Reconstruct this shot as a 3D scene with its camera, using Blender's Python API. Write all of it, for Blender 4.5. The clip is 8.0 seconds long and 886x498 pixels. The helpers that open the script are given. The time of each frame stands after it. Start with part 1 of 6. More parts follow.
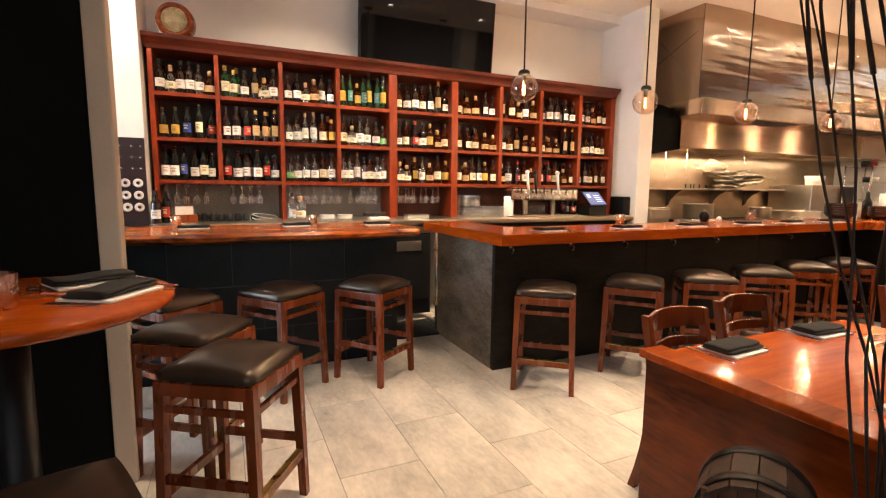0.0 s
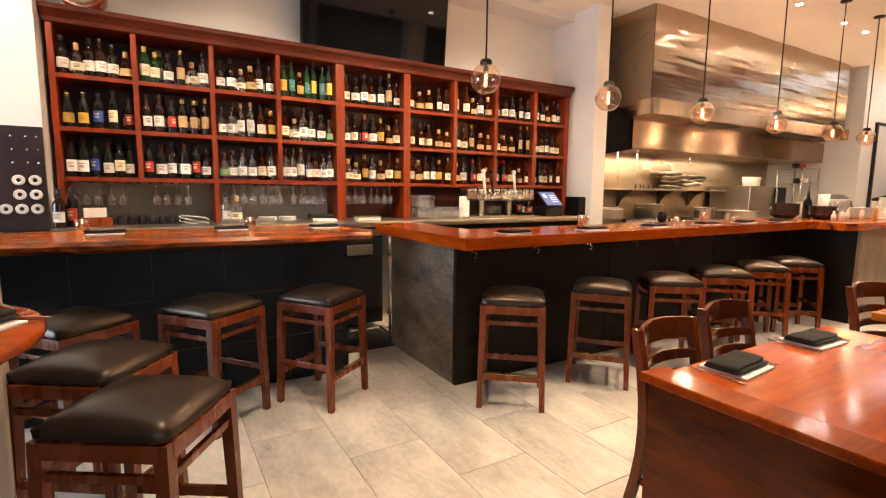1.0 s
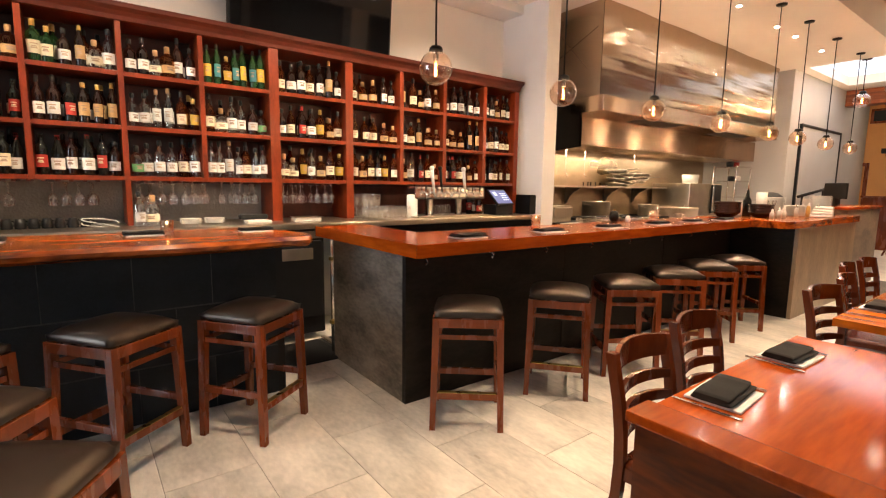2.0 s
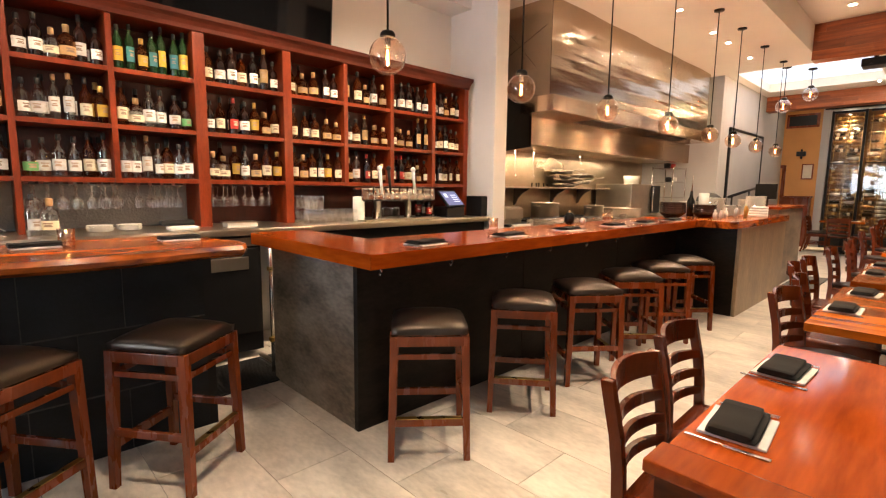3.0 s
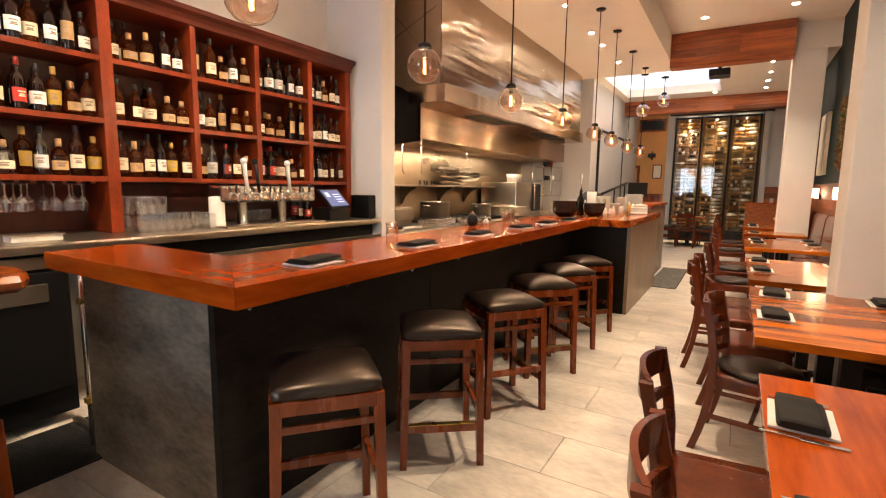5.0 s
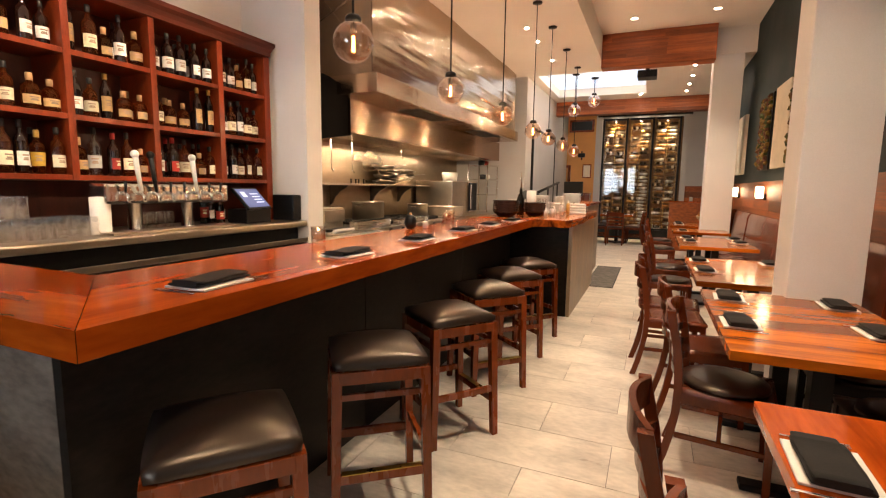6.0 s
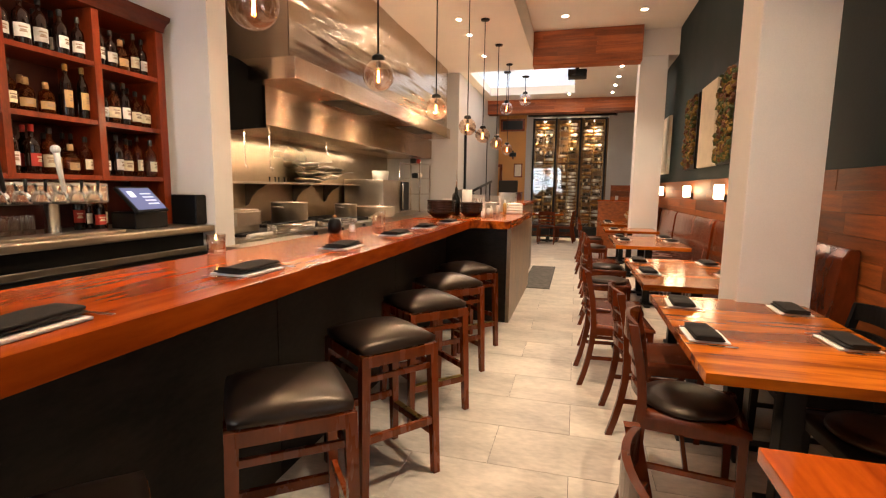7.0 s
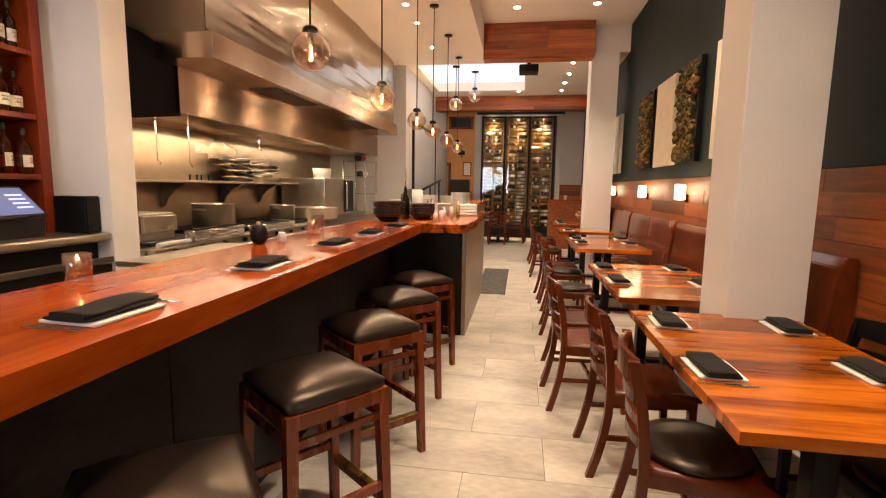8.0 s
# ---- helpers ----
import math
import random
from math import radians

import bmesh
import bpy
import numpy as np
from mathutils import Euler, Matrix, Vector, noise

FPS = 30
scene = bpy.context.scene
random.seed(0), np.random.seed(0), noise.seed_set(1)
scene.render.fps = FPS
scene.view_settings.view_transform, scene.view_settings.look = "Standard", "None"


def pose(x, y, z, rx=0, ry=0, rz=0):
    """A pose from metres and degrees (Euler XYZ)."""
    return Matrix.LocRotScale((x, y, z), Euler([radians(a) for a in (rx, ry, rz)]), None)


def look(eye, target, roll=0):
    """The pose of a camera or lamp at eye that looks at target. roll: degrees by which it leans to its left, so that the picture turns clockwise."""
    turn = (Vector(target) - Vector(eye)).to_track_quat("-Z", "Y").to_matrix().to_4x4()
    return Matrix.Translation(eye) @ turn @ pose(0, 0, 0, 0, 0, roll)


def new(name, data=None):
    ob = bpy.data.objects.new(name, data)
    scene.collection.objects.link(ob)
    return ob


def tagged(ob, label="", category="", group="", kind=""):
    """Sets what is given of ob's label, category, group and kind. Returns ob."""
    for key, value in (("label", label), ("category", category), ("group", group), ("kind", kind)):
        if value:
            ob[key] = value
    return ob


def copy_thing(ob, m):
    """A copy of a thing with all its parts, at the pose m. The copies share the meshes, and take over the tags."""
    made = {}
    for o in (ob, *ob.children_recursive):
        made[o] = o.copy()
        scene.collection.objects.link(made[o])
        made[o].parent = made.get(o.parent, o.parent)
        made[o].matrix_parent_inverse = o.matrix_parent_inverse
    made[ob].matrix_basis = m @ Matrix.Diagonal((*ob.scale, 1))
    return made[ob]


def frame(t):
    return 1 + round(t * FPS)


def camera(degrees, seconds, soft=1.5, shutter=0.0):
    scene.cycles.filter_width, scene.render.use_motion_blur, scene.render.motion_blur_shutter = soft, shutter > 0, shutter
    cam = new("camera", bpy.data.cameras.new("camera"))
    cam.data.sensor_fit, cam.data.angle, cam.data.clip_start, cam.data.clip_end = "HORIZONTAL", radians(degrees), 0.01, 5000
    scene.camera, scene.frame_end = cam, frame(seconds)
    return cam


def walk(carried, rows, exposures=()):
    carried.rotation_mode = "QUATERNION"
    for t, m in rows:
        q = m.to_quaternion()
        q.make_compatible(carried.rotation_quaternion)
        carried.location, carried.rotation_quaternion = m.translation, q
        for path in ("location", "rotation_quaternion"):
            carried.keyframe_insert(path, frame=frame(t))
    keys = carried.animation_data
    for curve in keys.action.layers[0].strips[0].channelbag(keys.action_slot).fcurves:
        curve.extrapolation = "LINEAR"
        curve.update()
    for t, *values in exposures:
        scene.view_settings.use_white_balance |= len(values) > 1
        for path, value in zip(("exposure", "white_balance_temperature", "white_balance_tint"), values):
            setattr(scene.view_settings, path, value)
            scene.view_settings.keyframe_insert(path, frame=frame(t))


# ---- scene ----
cam = camera(85.1, 8.0, soft=1.2)
ROWS = [
    (0, (1.521, 2.486, 1.365), (2.337, 4.296, 1.122), 0.5),
    (0.5, (1.552, 2.66, 1.359), (2.458, 4.427, 1.117), 0.6),
    (1, (1.594, 2.812, 1.356), (2.606, 4.52, 1.117), 0.6),
    (1.5, (1.67, 2.944, 1.384), (2.776, 4.591, 1.132), 0.7),
    (3, (1.859, 3.355, 1.394), (3.235, 4.783, 1.142), 0.7),
    (3.5, (1.925, 3.496, 1.391), (3.392, 4.831, 1.139), 0.7),
    (4, (2.013, 3.611, 1.396), (3.56, 4.853, 1.141), 0.8),
    (4.5, (2.125, 3.761, 1.398), (3.749, 4.9, 1.143), 0.8),
    (6, (2.585, 4.115, 1.388), (4.407, 4.9, 1.135), 0.8),
    (6.5, (2.773, 4.195, 1.388), (4.647, 4.847, 1.136), 0.8),
    (7, (2.959, 4.26, 1.384), (4.873, 4.782, 1.132), 0.8),
    (7.5, (3.191, 4.318, 1.387), (5.133, 4.725, 1.135), 0.8),
    (8, (3.432, 4.4, 1.394), (5.391, 4.71, 1.14), 0.9),
]
walk(cam, [(t, look(eye, target, roll)) for t, eye, target, roll in ROWS], exposures=((0, 0.72), (2.2, 0.62), (5, 0.45), (8, 0.29)))

# ---- light ----
world = bpy.data.worlds.new("world")
scene.world = world
world.use_nodes = True
wn = world.node_tree
sky = wn.nodes.new("ShaderNodeTexSky")
sky.sky_type, sky.sun_disc = "NISHITA", False
sky.sun_elevation, sky.sun_rotation = radians(40), radians(200)
wn.links.new(sky.outputs[0], wn.nodes["Background"].inputs[0])
wn.nodes["Background"].inputs[1].default_value = 0.08
WARM = (1.0, 0.66, 0.38)


def lamp(name, kind, m, watts, colour, **more):
    data = bpy.data.lights.new(name, kind)
    data.energy, data.color = watts, colour
    if "size" in more:
        data.shape, data.size, data.size_y = "RECTANGLE", more["size"], more["size_y"]
    if "radius" in more:
        data.shadow_soft_size = more["radius"]
    if "cone" in more:
        data.spot_size, data.spot_blend = radians(more["cone"]), 0.8
    ob = new(name, data)
    ob.matrix_world = m
    return ob


# daylight in the street windows behind the walk, and through the roof light
lamp("window_daylight", "AREA", look((0.6, 0.3, 2.2), (0.8, 6, 1.5)), 5, (0.80, 0.90, 1.0), size=4.6, size_y=2.4)
lamp("skylight_daylight", "AREA", look((13.6, 5.4, 3.75), (13.6, 5.4, 0)), 10, (0.72, 0.85, 1.0), size=2.2, size_y=2.2)
sun = lamp("sun", "SUN", look((0, 0, 10), (3, 7, 0)), 1.0, (1.0, 0.95, 0.88))
sun.data.angle = radians(12)

# ---- materials ----
def mat(name, base, rough=0.5, metal=0.0, vary=0.12, scale=6.0, fine=60.0, bump=0.02, stretch=(1, 1, 1), dark=None, rand=0.0,
        island=False, spec=0.5, coat=0.0, rvary=0.1, trans=0.0, ior=1.45, detail=4.0, span=(0.45, 1.0)):
    """A procedural surface: two scales of noise over a base colour, with relief and uneven gloss."""
    m = bpy.data.materials.new(name)
    m.use_nodes = True
    t = m.node_tree
    p = t.nodes["Principled BSDF"]
    add, link = t.nodes.new, t.links.new
    co, mp = add("ShaderNodeTexCoord"), add("ShaderNodeMapping")
    mp.inputs["Scale"].default_value = stretch
    link(co.outputs["Object"], mp.inputs[0])
    if rand or island:
        info = add("ShaderNodeObjectInfo") if not island else add("ShaderNodeNewGeometry")
        r = info.outputs["Random"] if not island else info.outputs["Random Per Island"]
        sh = add("ShaderNodeVectorMath")
        sh.operation = "MULTIPLY_ADD"
        link(r, sh.inputs[0])
        sh.inputs[1].default_value = (37, 53, 71)
        link(mp.outputs[0], sh.inputs[2])
        vec = sh.outputs[0]
    else:
        vec = mp.outputs[0]
    a, b = add("ShaderNodeTexNoise"), add("ShaderNodeTexNoise")
    a.inputs["Scale"].default_value, b.inputs["Scale"].default_value = scale, fine
    a.inputs["Detail"].default_value, b.inputs["Detail"].default_value = detail, max(0.0, detail - 1)
    link(vec, a.inputs[0]), link(vec, b.inputs[0])
    s = add("ShaderNodeMath")
    s.operation = "MULTIPLY_ADD"
    link(b.outputs[0], s.inputs[0])
    s.inputs[1].default_value = 0.45
    link(a.outputs[0], s.inputs[2])
    ramp = add("ShaderNodeValToRGB")
    ramp.color_ramp.elements[0].position, ramp.color_ramp.elements[1].position = span
    lo = dark or tuple(c * (1 - 2.2 * vary) for c in base)
    hi = tuple(min(1, c * (1 + vary)) for c in base)
    ramp.color_ramp.elements[0].color, ramp.color_ramp.elements[1].color = (*lo, 1), (*hi, 1)
    link(s.outputs[0], ramp.inputs[0])
    col = ramp.outputs[0]
    if rand:
        hsv, ma = add("ShaderNodeHueSaturation"), add("ShaderNodeMapRange")
        ma.inputs[3].default_value, ma.inputs[4].default_value = 1 - rand, 1 + rand
        link(r, ma.inputs[0]), link(ma.outputs[0], hsv.inputs["Value"]), link(col, hsv.inputs["Color"])
        col = hsv.outputs[0]
    link(col, p.inputs["Base Color"])
    rr = add("ShaderNodeMapRange")
    rr.inputs[3].default_value, rr.inputs[4].default_value = max(0.01, rough - rvary), min(1, rough + rvary)
    link(a.outputs[0], rr.inputs[0]), link(rr.outputs[0], p.inputs["Roughness"])
    p.inputs["Metallic"].default_value = metal
    p.inputs["Specular IOR Level"].default_value = spec
    p.inputs["Coat Weight"].default_value, p.inputs["Coat Roughness"].default_value = coat, 0.12
    p.inputs["Transmission Weight"].default_value, p.inputs["IOR"].default_value = trans, ior
    if bump:
        bu = add("ShaderNodeBump")
        bu.inputs["Strength"].default_value, bu.inputs["Distance"].default_value = 0.6, bump
        link(s.outputs[0], bu.inputs["Height"]), link(bu.outputs[0], p.inputs["Normal"])
    return m


def glow(name, colour, strength):
    m = bpy.data.materials.new(name)
    m.use_nodes = True
    p = m.node_tree.nodes["Principled BSDF"]
    p.inputs["Base Color"].default_value = (*colour, 1)
    p.inputs["Emission Color"].default_value, p.inputs["Emission Strength"].default_value = (*colour, 1), strength
    return m


def clear(name, colour, rough=0.02, gloss=0.10):
    """Thin clear glass: it lets light straight through, with gloss that grows towards the rim."""
    m = bpy.data.materials.new(name)
    m.use_nodes = True
    t = m.node_tree
    t.nodes.remove(t.nodes["Principled BSDF"])
    see, shine, mix = t.nodes.new("ShaderNodeBsdfTransparent"), t.nodes.new("ShaderNodeBsdfGlossy"), t.nodes.new("ShaderNodeMixShader")
    see.inputs[0].default_value = (*colour, 1)
    shine.inputs["Color"].default_value, shine.inputs["Roughness"].default_value = (1, 1, 1, 1), rough
    rim, power, sum_ = t.nodes.new("ShaderNodeLayerWeight"), t.nodes.new("ShaderNodeMath"), t.nodes.new("ShaderNodeMath")
    power.operation, power.inputs[1].default_value = "POWER", 2.5
    sum_.operation, sum_.inputs[1].default_value, sum_.inputs[2].default_value = "MULTIPLY_ADD", 0.75, gloss
    t.links.new(rim.outputs["Facing"], power.inputs[0]), t.links.new(power.outputs[0], sum_.inputs[0]), t.links.new(sum_.outputs[0], mix.inputs[0])
    t.links.new(see.outputs[0], mix.inputs[1]), t.links.new(shine.outputs[0], mix.inputs[2])
    t.links.new(mix.outputs[0], t.nodes["Material Output"].inputs[0])
    return m


def let_through(m, share, colour):
    """Makes a glossy body partly see-through, like tinted glass with liquid in it."""
    t = m.node_tree
    see, mix = t.nodes.new("ShaderNodeBsdfTransparent"), t.nodes.new("ShaderNodeMixShader")
    see.inputs[0].default_value, mix.inputs[0].default_value = (*colour, 1), share
    t.links.new(t.nodes["Principled BSDF"].outputs[0], mix.inputs[1]), t.links.new(see.outputs[0], mix.inputs[2])
    t.links.new(mix.outputs[0], t.nodes["Material Output"].inputs[0])
    return m


PLASTER = mat("plaster", (0.80, 0.775, 0.755), 0.75, vary=0.04, scale=1.5, fine=140, bump=0.002)
PLASTER_COOL = mat("plaster_grey", (0.50, 0.49, 0.48), 0.7, vary=0.05, scale=1.5, fine=140, bump=0.002)
PLASTER_CEIL = mat("plaster_ceiling", (0.82, 0.77, 0.71), 0.8, vary=0.03, scale=1.2, fine=90, bump=0.002)
ORANGE = mat("orange_paint", (0.62, 0.30, 0.09), 0.6, vary=0.06, scale=2, bump=0.002)
TEAL = mat("teal_paint", (0.0085, 0.021, 0.022), 0.6, vary=0.2, scale=2, fine=90, bump=0.002, spec=0.25)
TILE = mat("floor_tile", (0.69, 0.615, 0.53), 0.33, vary=0.18, scale=3.0, fine=26, bump=0.002, rand=0.07, stretch=(1.6, 0.7, 1), rvary=0.12)
GROUT = mat("grout", (0.20, 0.17, 0.14), 0.9, vary=0.2, scale=10)
BAR_WOOD = mat("bar_wood", (0.38, 0.070, 0.006), 0.16, vary=0.20, dark=(0.20, 0.026, 0.003), span=(0.50, 0.95), scale=1.8, fine=12, bump=0.0003, stretch=(0.5, 3.5, 3), spec=0.16, rvary=0.05, detail=4)
BAR_WOOD_ACROSS = mat("bar_wood_across", (0.38, 0.070, 0.006), 0.16, vary=0.20, dark=(0.20, 0.026, 0.003), span=(0.50, 0.95), scale=1.8, fine=12, bump=0.0003, stretch=(3.5, 0.5, 3), spec=0.16, rvary=0.05, detail=4)
RED_WOOD = mat("red_table_wood", (0.40, 0.070, 0.006), 0.10, vary=0.24, dark=(0.24, 0.034, 0.003), span=(0.5, 0.95), scale=2.2, fine=14, bump=0.0003, stretch=(0.45, 3.6, 3), rand=0.18, spec=0.42, rvary=0.05, detail=4)
LIVE_WOOD = mat("live_edge_wood", (0.50, 0.115, 0.012), 0.2, vary=0.3, scale=2.6, fine=11, bump=0.002, stretch=(0.9, 4, 3.4), spec=0.35, dark=(0.09, 0.014, 0.004), span=(0.54, 0.90), detail=4)
TABLE_WOOD = mat("table_wood", (0.46, 0.120, 0.008), 0.16, vary=0.26, dark=(0.17, 0.030, 0.004), span=(0.54, 0.92), scale=2.2, fine=10, bump=0.0003, stretch=(4.5, 0.5, 3), rand=0.42, spec=0.42, rvary=0.05, detail=4)
WALL_WOOD = mat("wall_plank", (0.30, 0.083, 0.019), 0.48, vary=0.25, scale=4, fine=40, bump=0.003, stretch=(0.7, 3, 8), rand=0.45)
BEAM_WOOD = mat("beam_wood", (0.33, 0.085, 0.02), 0.5, vary=0.25, scale=3, fine=40, bump=0.003, stretch=(4, 0.6, 8), rand=0.4)
SHELF_WOOD = mat("mahogany", (0.215, 0.030, 0.006), 0.36, vary=0.25, scale=4, fine=50, bump=0.0015, stretch=(3, 3, 0.7), coat=0.08, spec=0.4)
CORNICE_WOOD = mat("dark_mahogany", (0.085, 0.013, 0.0045), 0.4, vary=0.25, scale=4, fine=50, bump=0.001, stretch=(0.7, 3, 3), spec=0.35)
BEIGE = mat("beige_paint", (0.55, 0.44, 0.34), 0.7, vary=0.05, scale=2, fine=120, bump=0.001)
# same mahogany, darkened: shade deep in the shelves is put into the colour
SHELF_SHADED = mat("mahogany_shaded", (0.070, 0.012, 0.005), 0.4, vary=0.2, scale=4, fine=50, bump=0.001, stretch=(3, 3, 0.7))
STOOL_WOOD = mat("stool_wood", (0.185, 0.037, 0.0075), 0.27, vary=0.16, scale=5, fine=30, bump=0.0004, stretch=(3, 3, 0.6), coat=0.15, rand=0.2, spec=0.45, rvary=0.06)
CHAIR_WOOD = mat("chair_wood", (0.125, 0.024, 0.006), 0.25, vary=0.12, scale=5, fine=30, bump=0.0004, stretch=(3, 3, 0.6), coat=0.15, rand=0.25, spec=0.4, rvary=0.06)
LEATHER = mat("black_leather", (0.020, 0.013, 0.010), 0.30, vary=0.25, scale=5, fine=300, bump=0.00025, rvary=0.05, spec=0.75)
# warm lamp light is put into the sheen by tinting the reflection
LEATHER.node_tree.nodes["Principled BSDF"].inputs["Specular Tint"].default_value = (1.0, 0.80, 0.62, 1)
BOOTH_WOOD = mat("booth_wood", (0.15, 0.030, 0.008), 0.24, vary=0.25, scale=3, fine=24, bump=0.0005, stretch=(1, 1, 0.5), rand=0.2, coat=0.2)
BOOTH_LEATHER = mat("booth_leather", (0.085, 0.013, 0.004), 0.27, vary=0.25, scale=4, fine=160, bump=0.0008)
STEEL_PANEL = mat("blackened_steel", (0.020, 0.0155, 0.012), 0.5, metal=0.3, vary=0.4, scale=3, fine=22, bump=0.002, stretch=(1, 1, 2.5), rvary=0.15, spec=0.35)
STEEL_WORN = mat("worn_steel", (0.31, 0.255, 0.20), 0.42, metal=0.25, vary=0.28, span=(0.52, 0.95), scale=3.4, fine=26, bump=0.0008, stretch=(0.8, 0.8, 2.0), rvary=0.18)
# lighter, tan copy of the worn steel: downlight is put into the colour
PASS_STEEL_LIT = mat("pass_steel_lit", (0.38, 0.29, 0.20), 0.4, metal=0.3, vary=0.2, scale=3.0, fine=24, bump=0.0006, stretch=(1.6, 1, 0.5), rvary=0.14)
SLATE = mat("slate_tile", (0.012, 0.015, 0.018), 0.5, vary=0.3, scale=5, fine=60, bump=0.003, rand=0.2, spec=0.3)
PANEL_WOOD = mat("partition_wood", (0.17, 0.030, 0.005), 0.2, vary=0.3, scale=2.2, fine=14, bump=0.0004, stretch=(1, 0.7, 3.6), dark=(0.035, 0.008, 0.003), spec=0.35, detail=4)
BLACK = mat("black_enamel", (0.006, 0.006, 0.0065), 0.42, vary=0.15, scale=8, bump=0.0005, spec=0.35)
DARK_METAL = mat("dark_metal", (0.03, 0.026, 0.024), 0.45, metal=0.8, vary=0.2, scale=12, bump=0.0005)
RUBBER = mat("rubber_mat", (0.02, 0.019, 0.018), 0.75, vary=0.3, scale=20, fine=120, bump=0.004)
STAINLESS = mat("stainless", (0.60, 0.52, 0.43), 0.30, metal=1.0, vary=0.08, scale=2, fine=9, bump=0, rvary=0.06)
# stainless of the shelf brackets, with their shade put into the colour
SHADED_STEEL = mat("shaded_steel", (0.15, 0.12, 0.095), 0.45, metal=0.8, vary=0.2, scale=4, fine=30, bump=0.0005)
KITCHEN_STEEL = mat("kitchen_wall_steel", (0.50, 0.395, 0.28), 0.30, metal=1.0, vary=0.12, scale=1.6, fine=8, bump=0.0006, stretch=(0.6, 1, 1.6), rvary=0.08)
STEEL_BRUSHED = mat("brushed_steel", (0.40, 0.265, 0.175), 0.23, metal=1.0, vary=0.10, scale=1.0, fine=6, bump=0, stretch=(2.2, 1, 0.25), rvary=0.06)
STEEL_BRUSHED.node_tree.nodes["Principled BSDF"].inputs["Anisotropic"].default_value = 1.0
STEEL_BRUSHED.node_tree.nodes["Principled BSDF"].inputs["Anisotropic Rotation"].default_value = 0.25
BLACK_WALL = mat("black_wall_paint", (0.005, 0.005, 0.005), 0.85, vary=0.2, scale=3, bump=0.001, spec=0.1)
BRASS = mat("brass", (0.55, 0.36, 0.10), 0.3, metal=1.0, vary=0.15, scale=14, bump=0.0005)
CHROME = mat("chrome", (0.82, 0.80, 0.77), 0.2, metal=1.0, vary=0.05, scale=14, bump=0, rvary=0.04)
NAPKIN = mat("black_napkin", (0.016, 0.0135, 0.012), 0.9, vary=0.25, scale=14, fine=300, bump=0.002)
WHITE = mat("white_china", (0.72, 0.70, 0.66), 0.3, vary=0.05, scale=9, bump=0)
PAPER = mat("white_paper", (0.78, 0.75, 0.70), 0.8, vary=0.05, scale=9, bump=0.0005)
GLASS = clear("clear_glass", (0.97, 0.97, 0.96), 0.03, 0.05)
TABLEWARE = clear("drinking_glass", (0.95, 0.95, 0.94), 0.04, 0.19)

# ---- helpers for shapes ----
def box(bm, x0, x1, y0, y1, z0, z1, bevel=0.0):
    made = bmesh.ops.create_cube(bm, size=1, matrix=Matrix.LocRotScale(((x0 + x1) / 2, (y0 + y1) / 2, (z0 + z1) / 2), None, (x1 - x0, y1 - y0, z1 - z0)))
    if bevel:
        edges = list({e for v in made["verts"] for e in v.link_edges})
        bmesh.ops.bevel(bm, geom=edges, offset=bevel, segments=2, affect="EDGES", profile=0.6)
    return bm


def prism(bm, base, top, w0, w1, d0=None, d1=None):
    """A four-sided tapered bar from base to top."""
    d0, d1 = d0 or w0, d1 or w1
    vs = []
    for (cx, cy, cz), w, d in ((base, w0, d0), (top, w1, d1)):
        vs += [bm.verts.new((cx + sx * w / 2, cy + sy * d / 2, cz)) for sx, sy in ((-1, -1), (1, -1), (1, 1), (-1, 1))]
    for f in ((3, 2, 1, 0), (4, 5, 6, 7), (0, 1, 5, 4), (1, 2, 6, 5), (2, 3, 7, 6), (3, 0, 4, 7)):
        bm.faces.new([vs[i] for i in f])
    return bm


def lathe(bm, profile, seg=16, at=(0, 0, 0)):
    """Turn a profile of (radius, height) round the z axis."""
    rings = []
    for r, z in profile:
        if r < 1e-5:
            rings.append([bm.verts.new((at[0], at[1], at[2] + z))])
        else:
            rings.append([bm.verts.new((at[0] + r * math.cos(2 * math.pi * k / seg), at[1] + r * math.sin(2 * math.pi * k / seg), at[2] + z)) for k in range(seg)])
    for a, b in zip(rings, rings[1:]):
        for k in range(seg):
            q = [a[k % len(a)], a[(k + 1) % len(a)], b[(k + 1) % len(b)], b[k % len(b)]]
            u = []
            for v in q:
                if v not in u:
                    u.append(v)
            if len(u) > 2:
                bm.faces.new(u)
    for f in bm.faces:
        f.smooth = True
    return bm


def tube(bm, points, r0, r1=None, seg=8):
    """A round bar along points, tapering from r0 to r1."""
    r1 = r0 if r1 is None else r1
    pts = [Vector(p) for p in points]
    rings = []
    for i, p in enumerate(pts):
        d = (pts[min(i + 1, len(pts) - 1)] - pts[max(i - 1, 0)]).normalized()
        q = d.to_track_quat("Z", "Y")
        r = r0 + (r1 - r0) * i / max(1, len(pts) - 1)
        rings.append([bm.verts.new(p + q @ Vector((r * math.cos(2 * math.pi * k / seg), r * math.sin(2 * math.pi * k / seg), 0))) for k in range(seg)])
    for a, b in zip(rings, rings[1:]):
        for k in range(seg):
            bm.faces.new([a[k], a[(k + 1) % seg], b[(k + 1) % seg], b[k]]).smooth = True
    bm.faces.new(rings[0][::-1]), bm.faces.new(rings[-1])
    return bm


def mesh(name, bm, material):
    bmesh.ops.recalc_face_normals(bm, faces=bm.faces)
    me = bpy.data.meshes.new(name)
    bm.to_mesh(me)
    bm.free()
    for m in material if isinstance(material, (list, tuple)) else [material]:
        me.materials.append(m)
    return me


